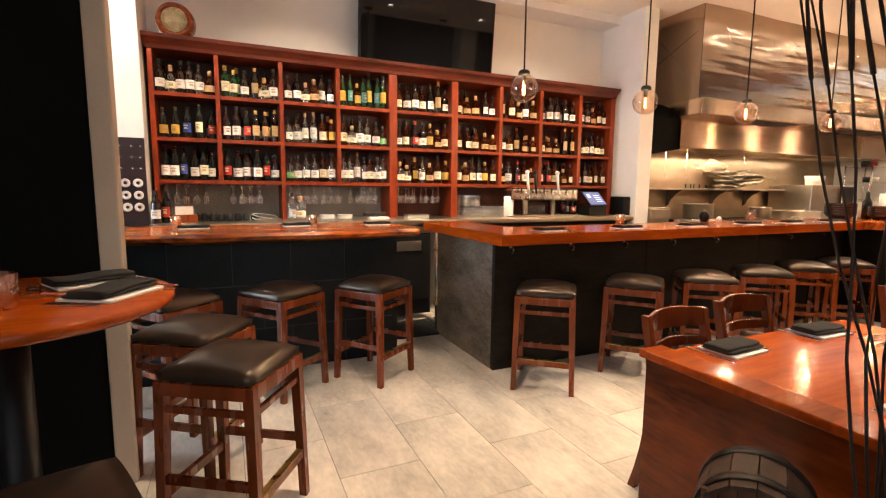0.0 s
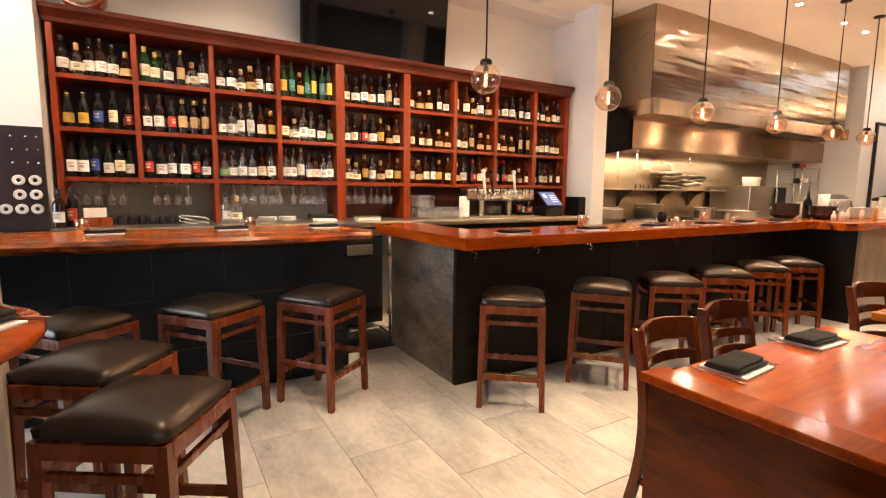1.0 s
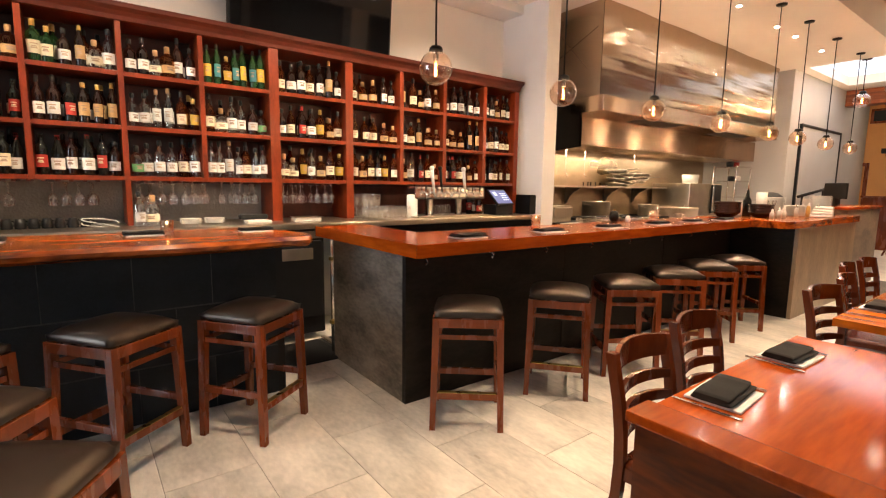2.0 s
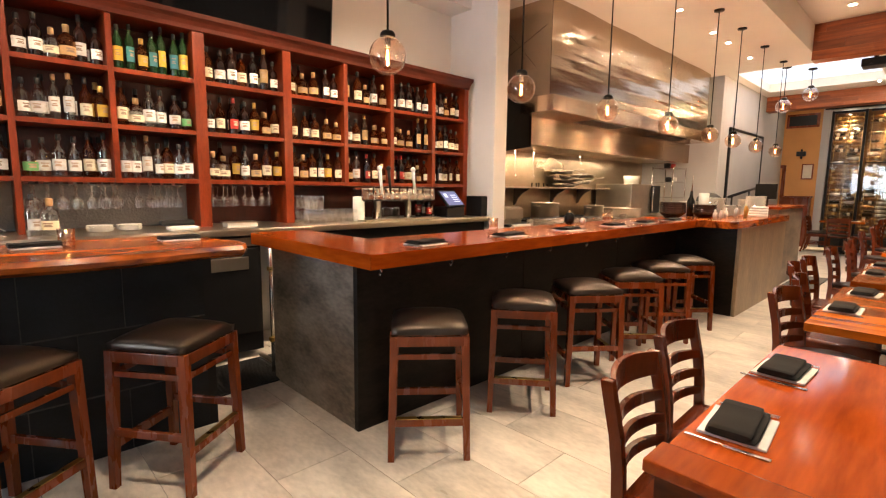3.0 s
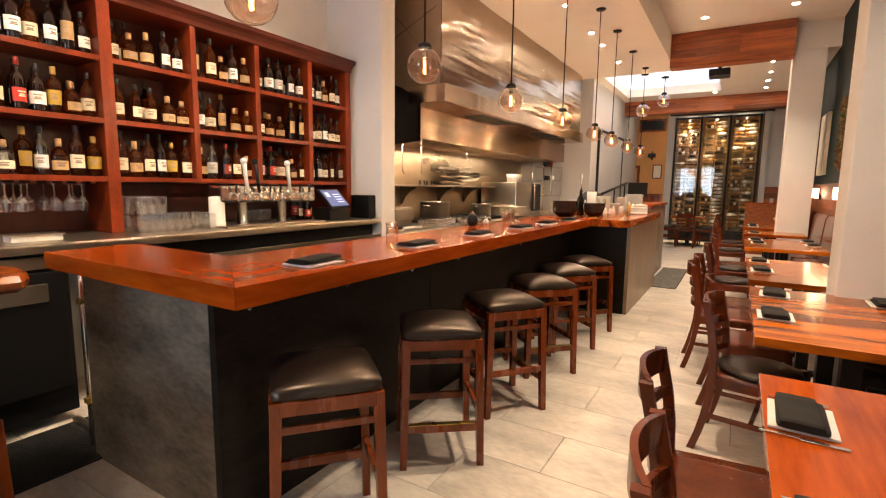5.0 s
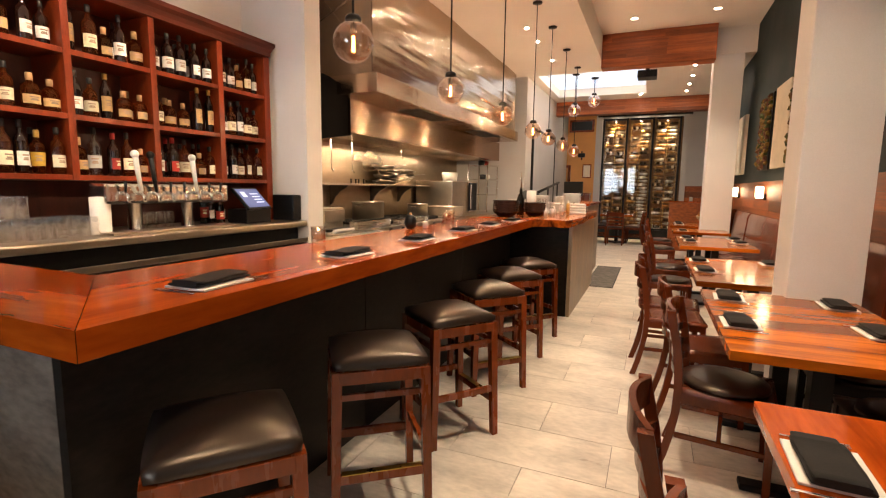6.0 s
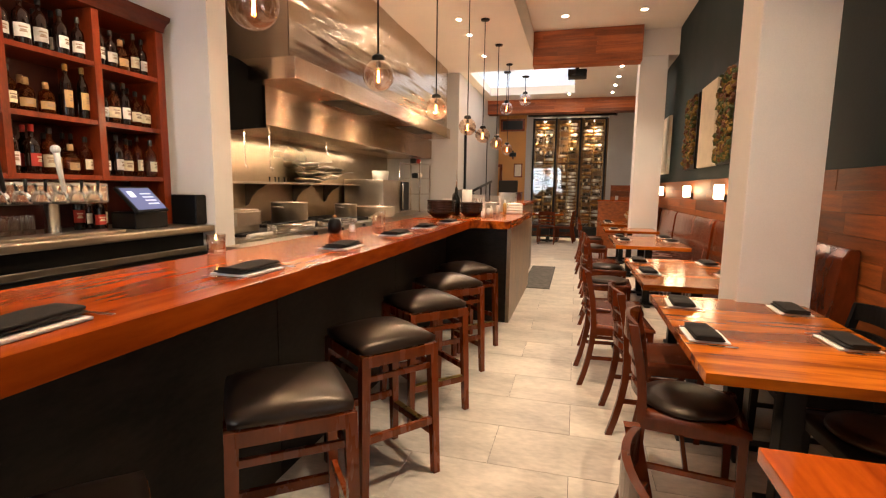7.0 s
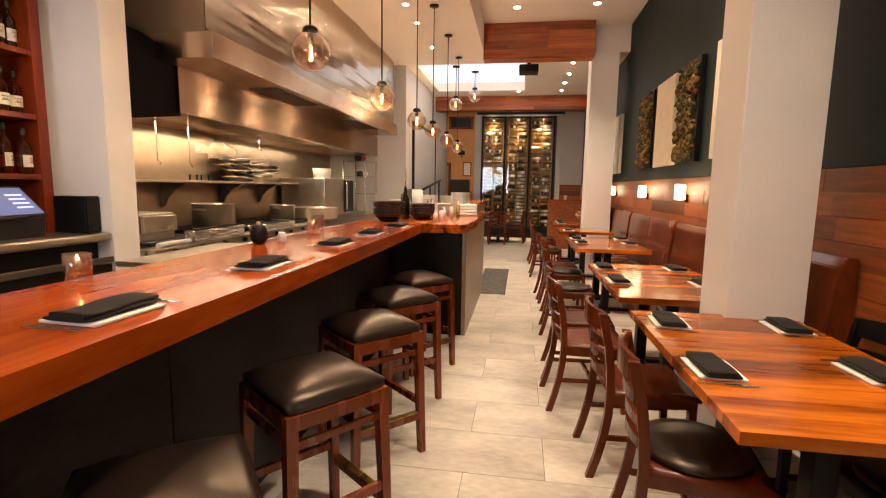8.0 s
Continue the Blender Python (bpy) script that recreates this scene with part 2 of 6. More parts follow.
def part(name, bm, material, parent, label="", at=None):
    ob = new(name, mesh(name, bm, material))
    ob.parent = parent
    if at is not None:
        ob.matrix_basis = at
    if label:
        ob["label"] = label
    return ob


def thing(name, label, category, m=None, group="", kind=""):
    ob = new(name)
    ob.empty_display_size = 0.1
    tagged(ob, label, category, group, kind)
    if m is not None:
        ob.matrix_basis = m
    return ob


def setting(name, bm, material, label, category):
    return tagged(new(name, mesh(name, bm, material)), label, category, kind="structure")


B = bmesh.new

# ---- the large structure ----
BACK, SIDE, END = 7.85, 2.74, 17.5
LOW, HIGH = 3.60, 4.02
setting("floor", box(B(), -2.6, 17.7, 0.0, 8.3, -0.12, -0.006), GROUT, "sub-floor with dark grout under pale tiles", "floor")
setting("wall_back", box(B(), -2.6, 6.5, BACK, BACK + 0.15, 0, 4.3), PLASTER, "plain off-white plastered wall behind the bar", "wall")
setting("wall_left_block", box(B(), -2.6, 0.93, 7.25, BACK - 0.003, 0, HIGH), PLASTER, "white plastered wall beside the bottle shelves", "wall")
setting("wall_wing", box(B(), 6.28, 6.50, 7.10, BACK - 0.003, 0, LOW), PLASTER, "short off-white wing wall between bar and kitchen", "wall")
setting("bulkhead_back", box(B(), 0.93, 6.277, 7.50, BACK - 0.003, 3.50, LOW), PLASTER, "plaster bulkhead under the ceiling of the bar", "bulkhead")
setting("wall_kitchen", box(B(), 6.503, 12.4, 8.05, 8.2, 0, LOW), KITCHEN_STEEL, "stainless steel clad wall behind the cooking line", "wall")
setting("wall_kitchen_end", box(B(), 12.4, 12.55, 6.55, 8.2, 0, 4.3), PLASTER_COOL, "grey plastered wall at the end of the kitchen", "wall")
setting("wall_hall", box(B(), 12.553, END, 6.55, 6.7, 0, 5.2), PLASTER_COOL, "grey plastered wall of the rear dining hall", "wall")
bm = box(B(), END, END + 0.15, 5.75, 6.7, 0, 5.2)
setting("wall_end_orange", bm, ORANGE, "warm orange painted end wall", "wall")
bm = box(B(), END, END + 0.15, 2.5, 3.46, 0, 5.2)
box(bm, END, END + 0.15, 3.46, 5.75, 3.42, 5.2), box(bm, END, END + 0.15, 5.55, 5.75, 0, 3.42)
setting("wall_end", bm, PLASTER_COOL, "grey end wall round the wine display", "wall")
setting("wall_side", box(B(), 4.4, END, SIDE - 0.15, SIDE, 1.53, 5.2), TEAL, "dark teal painted side wall above the wood", "wall")
setting("wall_side_base", box(B(), 4.4, END, SIDE - 0.15, SIDE - 0.004, 0, 1.526), GROUT, "rough base of the side wall behind planks", "wall")
# the next three walls are unseen; their grey is chosen to cut bounced light
setting("wall_side_return", box(B(), 4.25, 4.4, 0.15, SIDE, 0, 4.3), PLASTER_COOL, "plain plastered wall beside the entrance", "wall")
bm = box(B(), -2.6, 4.4, 0.0, 0.15, 0, 0.7)
box(bm, -2.6, 4.4, 0.0, 0.15, 3.9, 4.3), box(bm, -2.6, -1.8, 0.0, 0.15, 0.7, 3.9), box(bm, 3.0, 4.4, 0.0, 0.15, 0.7, 3.9), box(bm, 0.35, 1.0, 0.0, 0.15, 0.7, 3.9)
setting("wall_front", bm, PLASTER_COOL, "front wall with a broad street window", "wall")
bm = box(B(), -2.75, -2.6, 0, 5.25, 0, 4.3)
box(bm, -2.75, -2.6, 5.25, 7.2, 0, 0.3), box(bm, -2.75, -2.6, 5.25, 7.2, 2.8, 4.3), box(bm, -2.75, -2.6, 7.2, 8.0, 0, 4.3), box(bm, -2.75, -2.6, 6.25, 6.35, 0.3, 2.8)
setting("wall_left", bm, PLASTER_COOL, "plain plastered wall with a street window at the near end", "wall")
setting("window_3", box(B(), -2.68, -2.67, 5.25, 7.2, 0.3, 2.8), GLASS, "clear street window by the well bar", "window").visible_shadow = False
setting("backdrop", box(B(), -4.2, -4.15, 3.5, 9.0, -0.1, 5.0), glow("street_daylight", (0.74, 0.86, 1.0), 8.0), "bright overcast daylight outside the window", "backdrop")
setting("window_1", box(B(), -1.8, 0.35, 0.06, 0.075, 0.7, 3.9), GLASS, "broad clear street window", "window").visible_shadow = False
setting("window_2", box(B(), 1.0, 3.0, 0.06, 0.075, 0.7, 3.9), GLASS, "broad clear street window beside the door", "window").visible_shadow = False

# ceilings: low over the bar and kitchen, high over the dining room, raised round the roof light
bm = box(B(), -2.6, 12.4, 5.18, 8.2, LOW, LOW + 0.1)
box(bm, -2.6, 12.4, 5.08, 5.18, LOW, HIGH)
setting("ceiling", bm, PLASTER_CEIL, "white low ceiling over the bar", "ceiling")
REAR = 3.60
setting("ceiling_high", box(B(), -2.6, 11.9, 0, 5.08, HIGH, HIGH + 0.1), PLASTER_CEIL, "white high ceiling over the dining room", "ceiling")
bm = box(B(), 11.9, END, 2.5, 4.4, REAR, REAR + 0.1)
box(bm, 14.85, END, 4.4, 6.7, REAR, REAR + 0.1), box(bm, 11.9, 12.35, 4.4, 5.075, REAR, REAR + 0.1), box(bm, 12.403, 12.45, 5.08, 6.7, REAR, REAR + 0.1)
box(bm, 11.9, 12.0, 2.5, 5.075, REAR + 0.1, HIGH + 0.1)
box(bm, 12.403, 12.45, 4.4, 6.7, REAR + 0.1, 3.78), box(bm, 14.85, 14.95, 4.4, 6.7, REAR + 0.1, 3.78), box(bm, 12.45, 14.85, 4.3, 4.4, REAR + 0.1, 3.78), box(bm, 12.45, 14.85, 6.36, 6.548, REAR, 3.78)
setting("ceiling_rear", bm, PLASTER_CEIL, "white rear ceiling with a roof light shaft", "ceiling")
setting("skylight", box(B(), 12.35, 14.95, 4.3, 6.7, 3.78, 3.82), glow("bright_sky", (0.66, 0.80, 1.0), 0.54), "bright translucent roof light", "skylight")

# pillars
setting("column", box(B(), 6.06, 6.42, 2.965, 3.335, 0, HIGH, 0.006), PLASTER, "square off-white pillar beside a table", "column")
setting("column", box(B(), 11.905, 12.3, 2.90, 3.33, 0, REAR - 0.002, 0.006), PLASTER, "square off-white pillar in the rear", "column")
setting("column", box(B(), 1.015, 1.10, 4.98, 5.08, 0, HIGH, 0.008), BEIGE, "slim beige painted pillar by the round table", "column")
setting("wall_dark", box(B(), -2.6, 1.012, 4.99, 5.2, 0, HIGH), BLACK_WALL, "black painted partition behind the round table", "wall")

# ---- main bar ----
bar = thing("bar_counter", "long bar with thick glossy red-brown top and blackened steel front", "bar counter")
def slab(loop, z0, z1, bevel):
    """A flat board with a given outline and softened edges."""
    b = B()
    lo, hi = [b.verts.new((x, y, z0)) for x, y in loop], [b.verts.new((x, y, z1)) for x, y in loop]
    b.faces.new(lo[::-1]), b.faces.new(hi)
    for k in range(len(loop)):
        b.faces.new([lo[k], lo[(k + 1) % len(loop)], hi[(k + 1) % len(loop)], hi[k]])
    bmesh.ops.bevel(b, geom=list(b.edges), offset=bevel, segments=2, affect="EDGES", profile=0.6)
    return b


part("worktop", slab([(3.2012, 5.245), (7.62, 5.245), (7.62, 5.87), (3.6212, 5.87)], 0.993, 1.069, 0.0015), BAR_WOOD, bar, "thick glossy red-brown wooden top")
part("return_top", slab([(3.20, 5.2458), (3.62, 5.8708), (3.62, 6.66), (3.20, 6.66)], 0.993, 1.069, 0.0015), BAR_WOOD_ACROSS, bar, "thick glossy wooden top with a mitred corner")
bm = B()
loop = [(7.50, 5.236), (7.56, 5.05), (7.50, 4.90), (7.62, 4.86), (8.3, 4.83), (9.0, 4.86), (9.6, 4.84), (10.0, 4.86), (10.02, 5.6), (7.624, 5.86), (7.624, 5.236)]
lo, hi = [bm.verts.new((x, y, 1.001)) for x, y in loop], [bm.verts.new((x, y, 1.074)) for x, y in loop]
bm.faces.new(lo[::-1]), bm.faces.new(hi)
for k in range(len(loop)):
    bm.faces.new([lo[k], lo[(k + 1) % len(loop)], hi[(k + 1) % len(loop)], hi[k]])
part("pass_top", bm, LIVE_WOOD, bar, "live-edge wooden top of the pass")
part("end_panel", box(B(), 3.33, 3.37, 5.60, 6.62, 0, 0.992), STEEL_WORN, bar, "worn grey steel end panel")
for k in range(3):
    part("front_panel", box(B(), 3.33 + 1.52 * k, 4.844 + 1.52 * k, 5.56, 5.597, 0, 0.992), STEEL_PANEL, bar)
part("pass_side_panel", box(B(), 7.85, 7.89, 4.92, 5.597, 0, 0.999), STEEL_PANEL, bar)
part("pass_front_panel", box(B(), 7.85, 9.95, 4.88, 4.917, 0, 0.999), PASS_STEEL_LIT, bar, "grey steel front of the pass, lightened as if lit")
part("back_panel", box(B(), 3.374, 9.9, 5.80, 5.84, 0, 0.992), BLACK, bar)
for k in range(8):
    hook = B()
    x = 3.46 + 0.56 * k
    tube(hook, [(x, 5.56, 0.955), (x, 5.53, 0.95), (x, 5.505, 0.925), (x, 5.52, 0.90), (x, 5.54, 0.91)], 0.005, seg=6)
    box(hook, x - 0.012, x + 0.012, 5.553, 5.559, 0.935, 0.985)
    part("bag_hook", hook, CHROME, bar, "small bright steel bag hook")

service = thing("service_cabinet", "grey steel service cabinet with wooden top beyond the bar", "cabinet")
part("body", box(B(), 10.06, 11.7, 5.0, 5.6, 0, 1.14), STEEL_WORN, service, "grey steel body")
part("top", box(B(), 10.03, 11.73, 4.97, 5.63, 1.144, 1.18, 0.005), BAR_WOOD, service)

# ---- well bar with a live edge ----
well = thing("well_bar", "short bar with live-edge wooden top and black slate tiles", "bar counter")
bm = B()
xs = [-0.9 + 0.16 * k for k in range(25)]
front = [(x, 6.10 + 0.035 * math.sin(2.3 * x) + 0.02 * math.sin(7.1 * x + 1)) for x in xs if x < 2.95]
loop = front + [(2.99, 6.2), (3.0, 6.36), (2.96, 6.5), (2.90, 6.72), (2.92, 6.95), (-0.9, 6.95)]
rows = [[bm.verts.new((x, y + d, z)) for x, y in loop] for d, z in ((0.045, 0.985), (0.0, 1.005), (-0.006, 1.03), (0.02, 1.052))]
for a, b in zip(rows, rows[1:]):
    for k in range(len(loop)):
        bm.faces.new([a[k], a[(k + 1) % len(loop)], b[(k + 1) % len(loop)], b[k]])
bm.faces.new(rows[0][::-1]), bm.faces.new(rows[-1])
part("live_edge_top", bm, LIVE_WOOD, well, "glossy live-edge slab with dark knots")
part("core", box(B(), -0.9, 2.74, 6.2225, 6.93, 0, 0.985), mat("pale_grout", (0.07, 0.068, 0.066), 0.9, vary=0.2, scale=10), well)
part("end_panel", box(B(), 2.743, 2.79, 6.222, 6.93, 0, 0.985), BLACK, well)
for row in range(3):
    for k in range(-1, 10):
        x0 = 2.76 - 0.405 * k - (0.2 if row % 2 else 0.0)
        a, b = max(x0 - 0.40, -0.9), min(x0, 2.745)
        if b - a < 0.02:
            continue
        part("slate_tile", box(B(), a, b, 6.22, 6.234, 0.005 + 0.33 * row, 0.33 + 0.33 * row - 0.004 * (row < 2)), SLATE, well)

# ---- bottle shelves ----
shelf = thing("back_bar_shelving", "tall mahogany shelving full of bottles behind the bar", "shelving")
FY, BY = 7.45, 7.80
POSTS = [(0.96, 1.0), (1.48, 1.518), (2.034, 2.072), (2.578, 2.616), (3.131, 3.217), (3.853, 3.93), (4.466, 4.51), (5.026, 5.072), (5.614, 5.666), (6.13, 6.20)]
TALL = {0, 4, 5, 9}
for k, (a, b) in enumerate(POSTS):
    part("upright", box(B(), a, b, FY, BY, 1.06 if k in TALL or k == 2 else 1.40, 2.55, 0.003), SHELF_WOOD, shelf)
# back boards carry the shade of the compartments in their colour
part("back_panel", box(B(), 1.0, 6.14, BY - 0.012, BY, 1.40, 2.55), SHELF_SHADED, shelf)
part("lower_back_panel", box(B(), 3.22, 6.14, BY - 0.012, BY, 1.062, 1.398), SHELF_SHADED, shelf)
part("splash_panel", box(B(), 1.0, 3.13, BY - 0.012, BY, 1.062, 1.398), mat("grey_splash", (0.25, 0.235, 0.23), 0.5, vary=0.1, scale=3), shelf, "grey painted splash panel")
for a, b in ((0.96, 3.17), (3.17, 3.89), (3.89, 6.20)):
    part("top_board", box(B(), a, b, FY, BY, 2.553, 2.59), SHELF_WOOD, shelf)
bm = B()
crown = [(-0.001, 2.553), (-0.012, 2.556), (-0.016, 2.585), (-0.030, 2.615), (-0.052, 2.640), (-0.056, 2.672), (0.35, 2.672), (0.35, 2.592), (-0.001, 2.592)]
ends = [[bm.verts.new((x + side * max(0.0, -d) * 0.6, FY + d, z)) for d, z in crown] for side, x in ((-1, 0.945), (1, 6.195))]
for k in range(len(crown)):
    bm.faces.new([ends[0][k], ends[0][(k + 1) % len(crown)], ends[1][(k + 1) % len(crown)], ends[1][k]])
bm.faces.new(ends[0][::-1]), bm.faces.new(ends[1])
part("cornice", bm, CORNICE_WOOD, shelf, "moulded cornice in darker mahogany")
LEVELS = [1.402, 1.777, 2.167]
for (a0, a), (b, b1) in zip(POSTS, POSTS[1:]):
    for z in LEVELS:
        part("shelf_board", box(B(), a, b, FY + 0.005, BY - 0.014, z, z + 0.033, 0.002), SHELF_WOOD, shelf)

backcounter = thing("back_counter", "stainless steel back counter under the shelves", "counter")
part("worktop", box(B(), 0.94, 6.27, 7.10, 7.84, 1.005, 1.06, 0.014), STAINLESS, backcounter, "brushed steel worktop with rolled edge")
part("base", box(B(), 3.9, 6.27, 7.22, 7.84, 0.1, 1.003), BLACK, backcounter)
part("base", box(B(), 0.94, 2.76, 7.22, 7.84, 0.1, 1.003), BLACK, backcounter)
cooler = thing("bottle_cooler", "black under-counter bottle cooler with a steel top strip", "fridge")
part("body", box(B(), 2.78, 3.48, 7.16, 7.82, 0.06, 0.99, 0.006), BLACK, cooler)
part("door", box(B(), 2.80, 3.45, 7.125, 7.157, 0.22, 0.90, 0.006), BLACK, cooler)
part("handle", box(B(), 3.06, 3.36, 7.105, 7.124, 0.74, 0.84, 0.006), STAINLESS, cooler, "brushed steel pull plate")
part("top_strip", box(B(), 2.79, 3.47, 7.13, 7.157, 0.92, 0.985), STAINLESS, cooler, "steel strip")


# ---- bar stools ----
def bar_stool(m):
    st = thing("bar_stool", "dark wooden bar stool with a padded black leather seat", "stool", m, "bar stools")
    cushion = bmesh.new()
    n = 10
    grid = []
    for j in range(n + 1):
        for i in range(n + 1):
            u, v = -1 + 2 * i / n, -1 + 2 * j / n
            e = max(abs(u), abs(v))
            r = 1 - 0.035 * (abs(u * v)) ** 3
            z = 0.690 + 0.024 * (1 - e ** 5) + 0.028 * (1 - u * u) * (1 - v * v)
            grid.append(cushion.verts.new((0.198 * u * r, 0.198 * v * r, z)))
    for j in range(n):
        for i in range(n):
            cushion.faces.new([grid[j * (n + 1) + i], grid[j * (n + 1) + i + 1], grid[(j + 1) * (n + 1) + i + 1], grid[(j + 1) * (n + 1) + i]]).smooth = True
    edge = [e for e in cushion.edges if e.is_boundary]
    out = bmesh.ops.extrude_edge_only(cushion, edges=edge)
    for v in [g for g in out["geom"] if isinstance(g, bmesh.types.BMVert)]:
        v.co.z -= 0.028
        v.co.x *= 0.985
        v.co.y *= 0.985
    part("seat", cushion, LEATHER, st, "padded black leather seat")
    apron = B()
    for sx, sy, a in ((0, -1, 0), (0, 1, 0), (-1, 0, 1), (1, 0, 1)):
        if a:
            box(apron, sx * 0.19 - 0.011, sx * 0.19 + 0.011, -0.17, 0.17, 0.605, 0.656, 0.003)
        else:
            box(apron, -0.17, 0.17, sy * 0.19 - 0.011, sy * 0.19 + 0.011, 0.605, 0.656, 0.003)
    part("apron", apron, STOOL_WOOD, st)
    for sx in (-1, 1):
        for sy in (-1, 1):
            part("leg", prism(B(), (sx * 0.195, sy * 0.195, 0), (sx * 0.178, sy * 0.178, 0.656), 0.033, 0.042), STOOL_WOOD, st)
    for s in (-1, 1):
        part("upper_rail", box(B(), -0.165, 0.165, s * 0.182 - 0.009, s * 0.182 + 0.009, 0.535, 0.562, 0.003), STOOL_WOOD, st)
        part("upper_rail", box(B(), s * 0.182 - 0.009, s * 0.182 + 0.009, -0.165, 0.165, 0.535, 0.562, 0.003), STOOL_WOOD, st)
        part("side_stretcher", box(B(), s * 0.19 - 0.011, s * 0.19 + 0.011, -0.175, 0.175, 0.255, 0.29, 0.003), STOOL_WOOD, st)
    rest = part("footrest", box(B(), -0.175, 0.175, -0.203, -0.179, 0.185, 0.225, 0.003), STOOL_WOOD, st)
    part("brass_strip", box(B(), -0.165, 0.165, -0.206, -0.176, 0.2255, 0.229), BRASS, rest, "worn brass strip")
    part("back_stretcher", box(B(), -0.175, 0.175, 0.179, 0.203, 0.185, 0.225, 0.003), STOOL_WOOD, st)
    return st


stool = bar_stool(pose(3.56, 5.225, 0, 0, 0, -40))
for x, y, r in ((4.356, 5.194, -51), (5.06, 5.14, 52), (5.79, 5.15, -43), (6.445, 5.17, 47), (7.07, 5.165, -43),
                (2.49, 5.853, 37), (1.846, 5.86, 38), (1.20, 5.82, 40), (1.525, 4.53, 57), (1.36, 5.08, 55), (1.13, 3.62, 20)):
    copy_thing(stool, pose(x, y, 0, 0, 0, r))


# ---- dining tables ----
def table(x0, x1, y0, y1, label, wood=None):
    tb = thing("dining_table", label, "table", group="dining tables")
    if wood:
        part("tabletop", box(B(), x0, x1, y0, y1, 0.71, 0.75, 0.003), wood, tb, "glossy red-brown slab")
    else:
        rnd, a = random.Random(int(x0 * 10)), x0
        while a < x1 - 0.01:
            b = a + rnd.uniform(0.085, 0.17)
            b = x1 if b > x1 - 0.06 else b
            part("plank", box(B(), a + 0.0002, b - 0.0002, y0, y1, 0.71, 0.75, 0.0012), TABLE_WOOD, tb)
            a = b
    for x in (x0 + 0.33, x1 - 0.33):
        y = (y0 + y1) / 2
        part("post", box(B(), x - 0.04, x + 0.04, y - 0.04, y + 0.04, 0.03, 0.709, 0.006), BLACK, tb)
        foot = box(B(), x - 0.04, x + 0.04, y - 0.27, y + 0.27, 0, 0.032, 0.008)
        box(foot, x - 0.2, x + 0.2, y - 0.035, y + 0.035, 0.002, 0.03, 0.008)
        part("foot", foot, BLACK, tb)
    return tb


for x0, x1 in ((3.04, 4.27), (4.78, 6.12), (6.43, 7.80), (8.85, 10.2), (11.0, 11.7), (12.4, 13.6)):
    table(x0, x1, 2.99, 3.79, "glossy red-brown plank dining table on black metal posts", RED_WOOD if x0 < 4 else None)


# ---- ladder-back chairs ----
def chair(m, padded, wood=None):
    wood = wood or CHAIR_WOOD
    ch = thing("dining_chair", ("black-stained" if wood is BLACK else "dark red-brown") + " ladder-back wooden dining chair with " + ("black leather seat" if padded else "plain wooden seat"), "chair", m, "dining chairs")
    for s in (-1, 1):
        b = B()
        pts = [(0.262, 0.0), (0.232, 0.10), (0.207, 0.21), (0.190, 0.32), (0.185, 0.43), (0.190, 0.54), (0.204, 0.65), (0.224, 0.74), (0.240, 0.818)]
        rings = [[b.verts.new((s * 0.19 + sx * 0.015, y + sy * 0.0185, z)) for sx, sy in ((-1, -1), (1, -1), (1, 1), (-1, 1))] for y, z in pts]
        for p, q in zip(rings, rings[1:]):
            for k in range(4):
                b.faces.new([p[k], p[(k + 1) % 4], q[(k + 1) % 4], q[k]])
        b.faces.new(rings[0][::-1]), b.faces.new(rings[-1])
        part("back_post", b, wood, ch)
        part("front_leg", prism(B(), (s * 0.185, -0.20, 0), (s * 0.18, -0.195, 0.415), 0.03, 0.036), wood, ch)
        part("side_rail", box(B(), s * 0.185 - 0.01, s * 0.185 + 0.01, -0.19, 0.18, 0.37, 0.42, 0.003), wood, ch)
        part("side_stretcher", box(B(), s * 0.185 - 0.009, s * 0.185 + 0.009, -0.19, 0.19, 0.19, 0.215, 0.003), wood, ch)
    part("front_rail", box(B(), -0.175, 0.175, -0.205, -0.185, 0.37, 0.42, 0.003), wood, ch)
    part("stretcher", box(B(), -0.18, 0.18, -0.01, 0.01, 0.19, 0.215, 0.003), wood, ch)
    for z, h, y in ((0.49, 0.03, 0.185), (0.57, 0.032, 0.19), (0.65, 0.034, 0.204)):
        part("ladder_slat", curved_slat(z, h, y), wood, ch)
    part("top_rail", curved_slat(0.735, 0.085, 0.229), wood, ch)
    seat = bmesh.new()
    n = 8
    g = []
    for j in range(n + 1):
        for i in range(n + 1):
            u, v = -1 + 2 * i / n, -1 + 2 * j / n
            w = 0.21 - 0.02 * v
            g.append(seat.verts.new((w * u, 0.205 * v - 0.012, 0.442 - 0.012 * (1 - u * u) * (1 - v * v) - 0.006 * max(abs(u), abs(v)) ** 8)))
    for j in range(n):
        for i in range(n):
            seat.faces.new([g[j * (n + 1) + i], g[j * (n + 1) + i + 1], g[(j + 1) * (n + 1) + i + 1], g[(j + 1) * (n + 1) + i]]).smooth = True
    out = bmesh.ops.extrude_edge_only(seat, edges=[e for e in seat.edges if e.is_boundary])
    for v in [q for q in out["geom"] if isinstance(q, bmesh.types.BMVert)]:
        v.co.z -= 0.016
    part("seat_board", seat, wood, ch)
    if padded:
        pad = bmesh.new()
        lathe(pad, [(0.185, 0.438), (0.20, 0.448), (0.195, 0.465), (0.14, 0.476), (0, 0.48)], 24)
        part("seat_pad", pad, LEATHER, ch, "round black leather seat pad")
    return ch


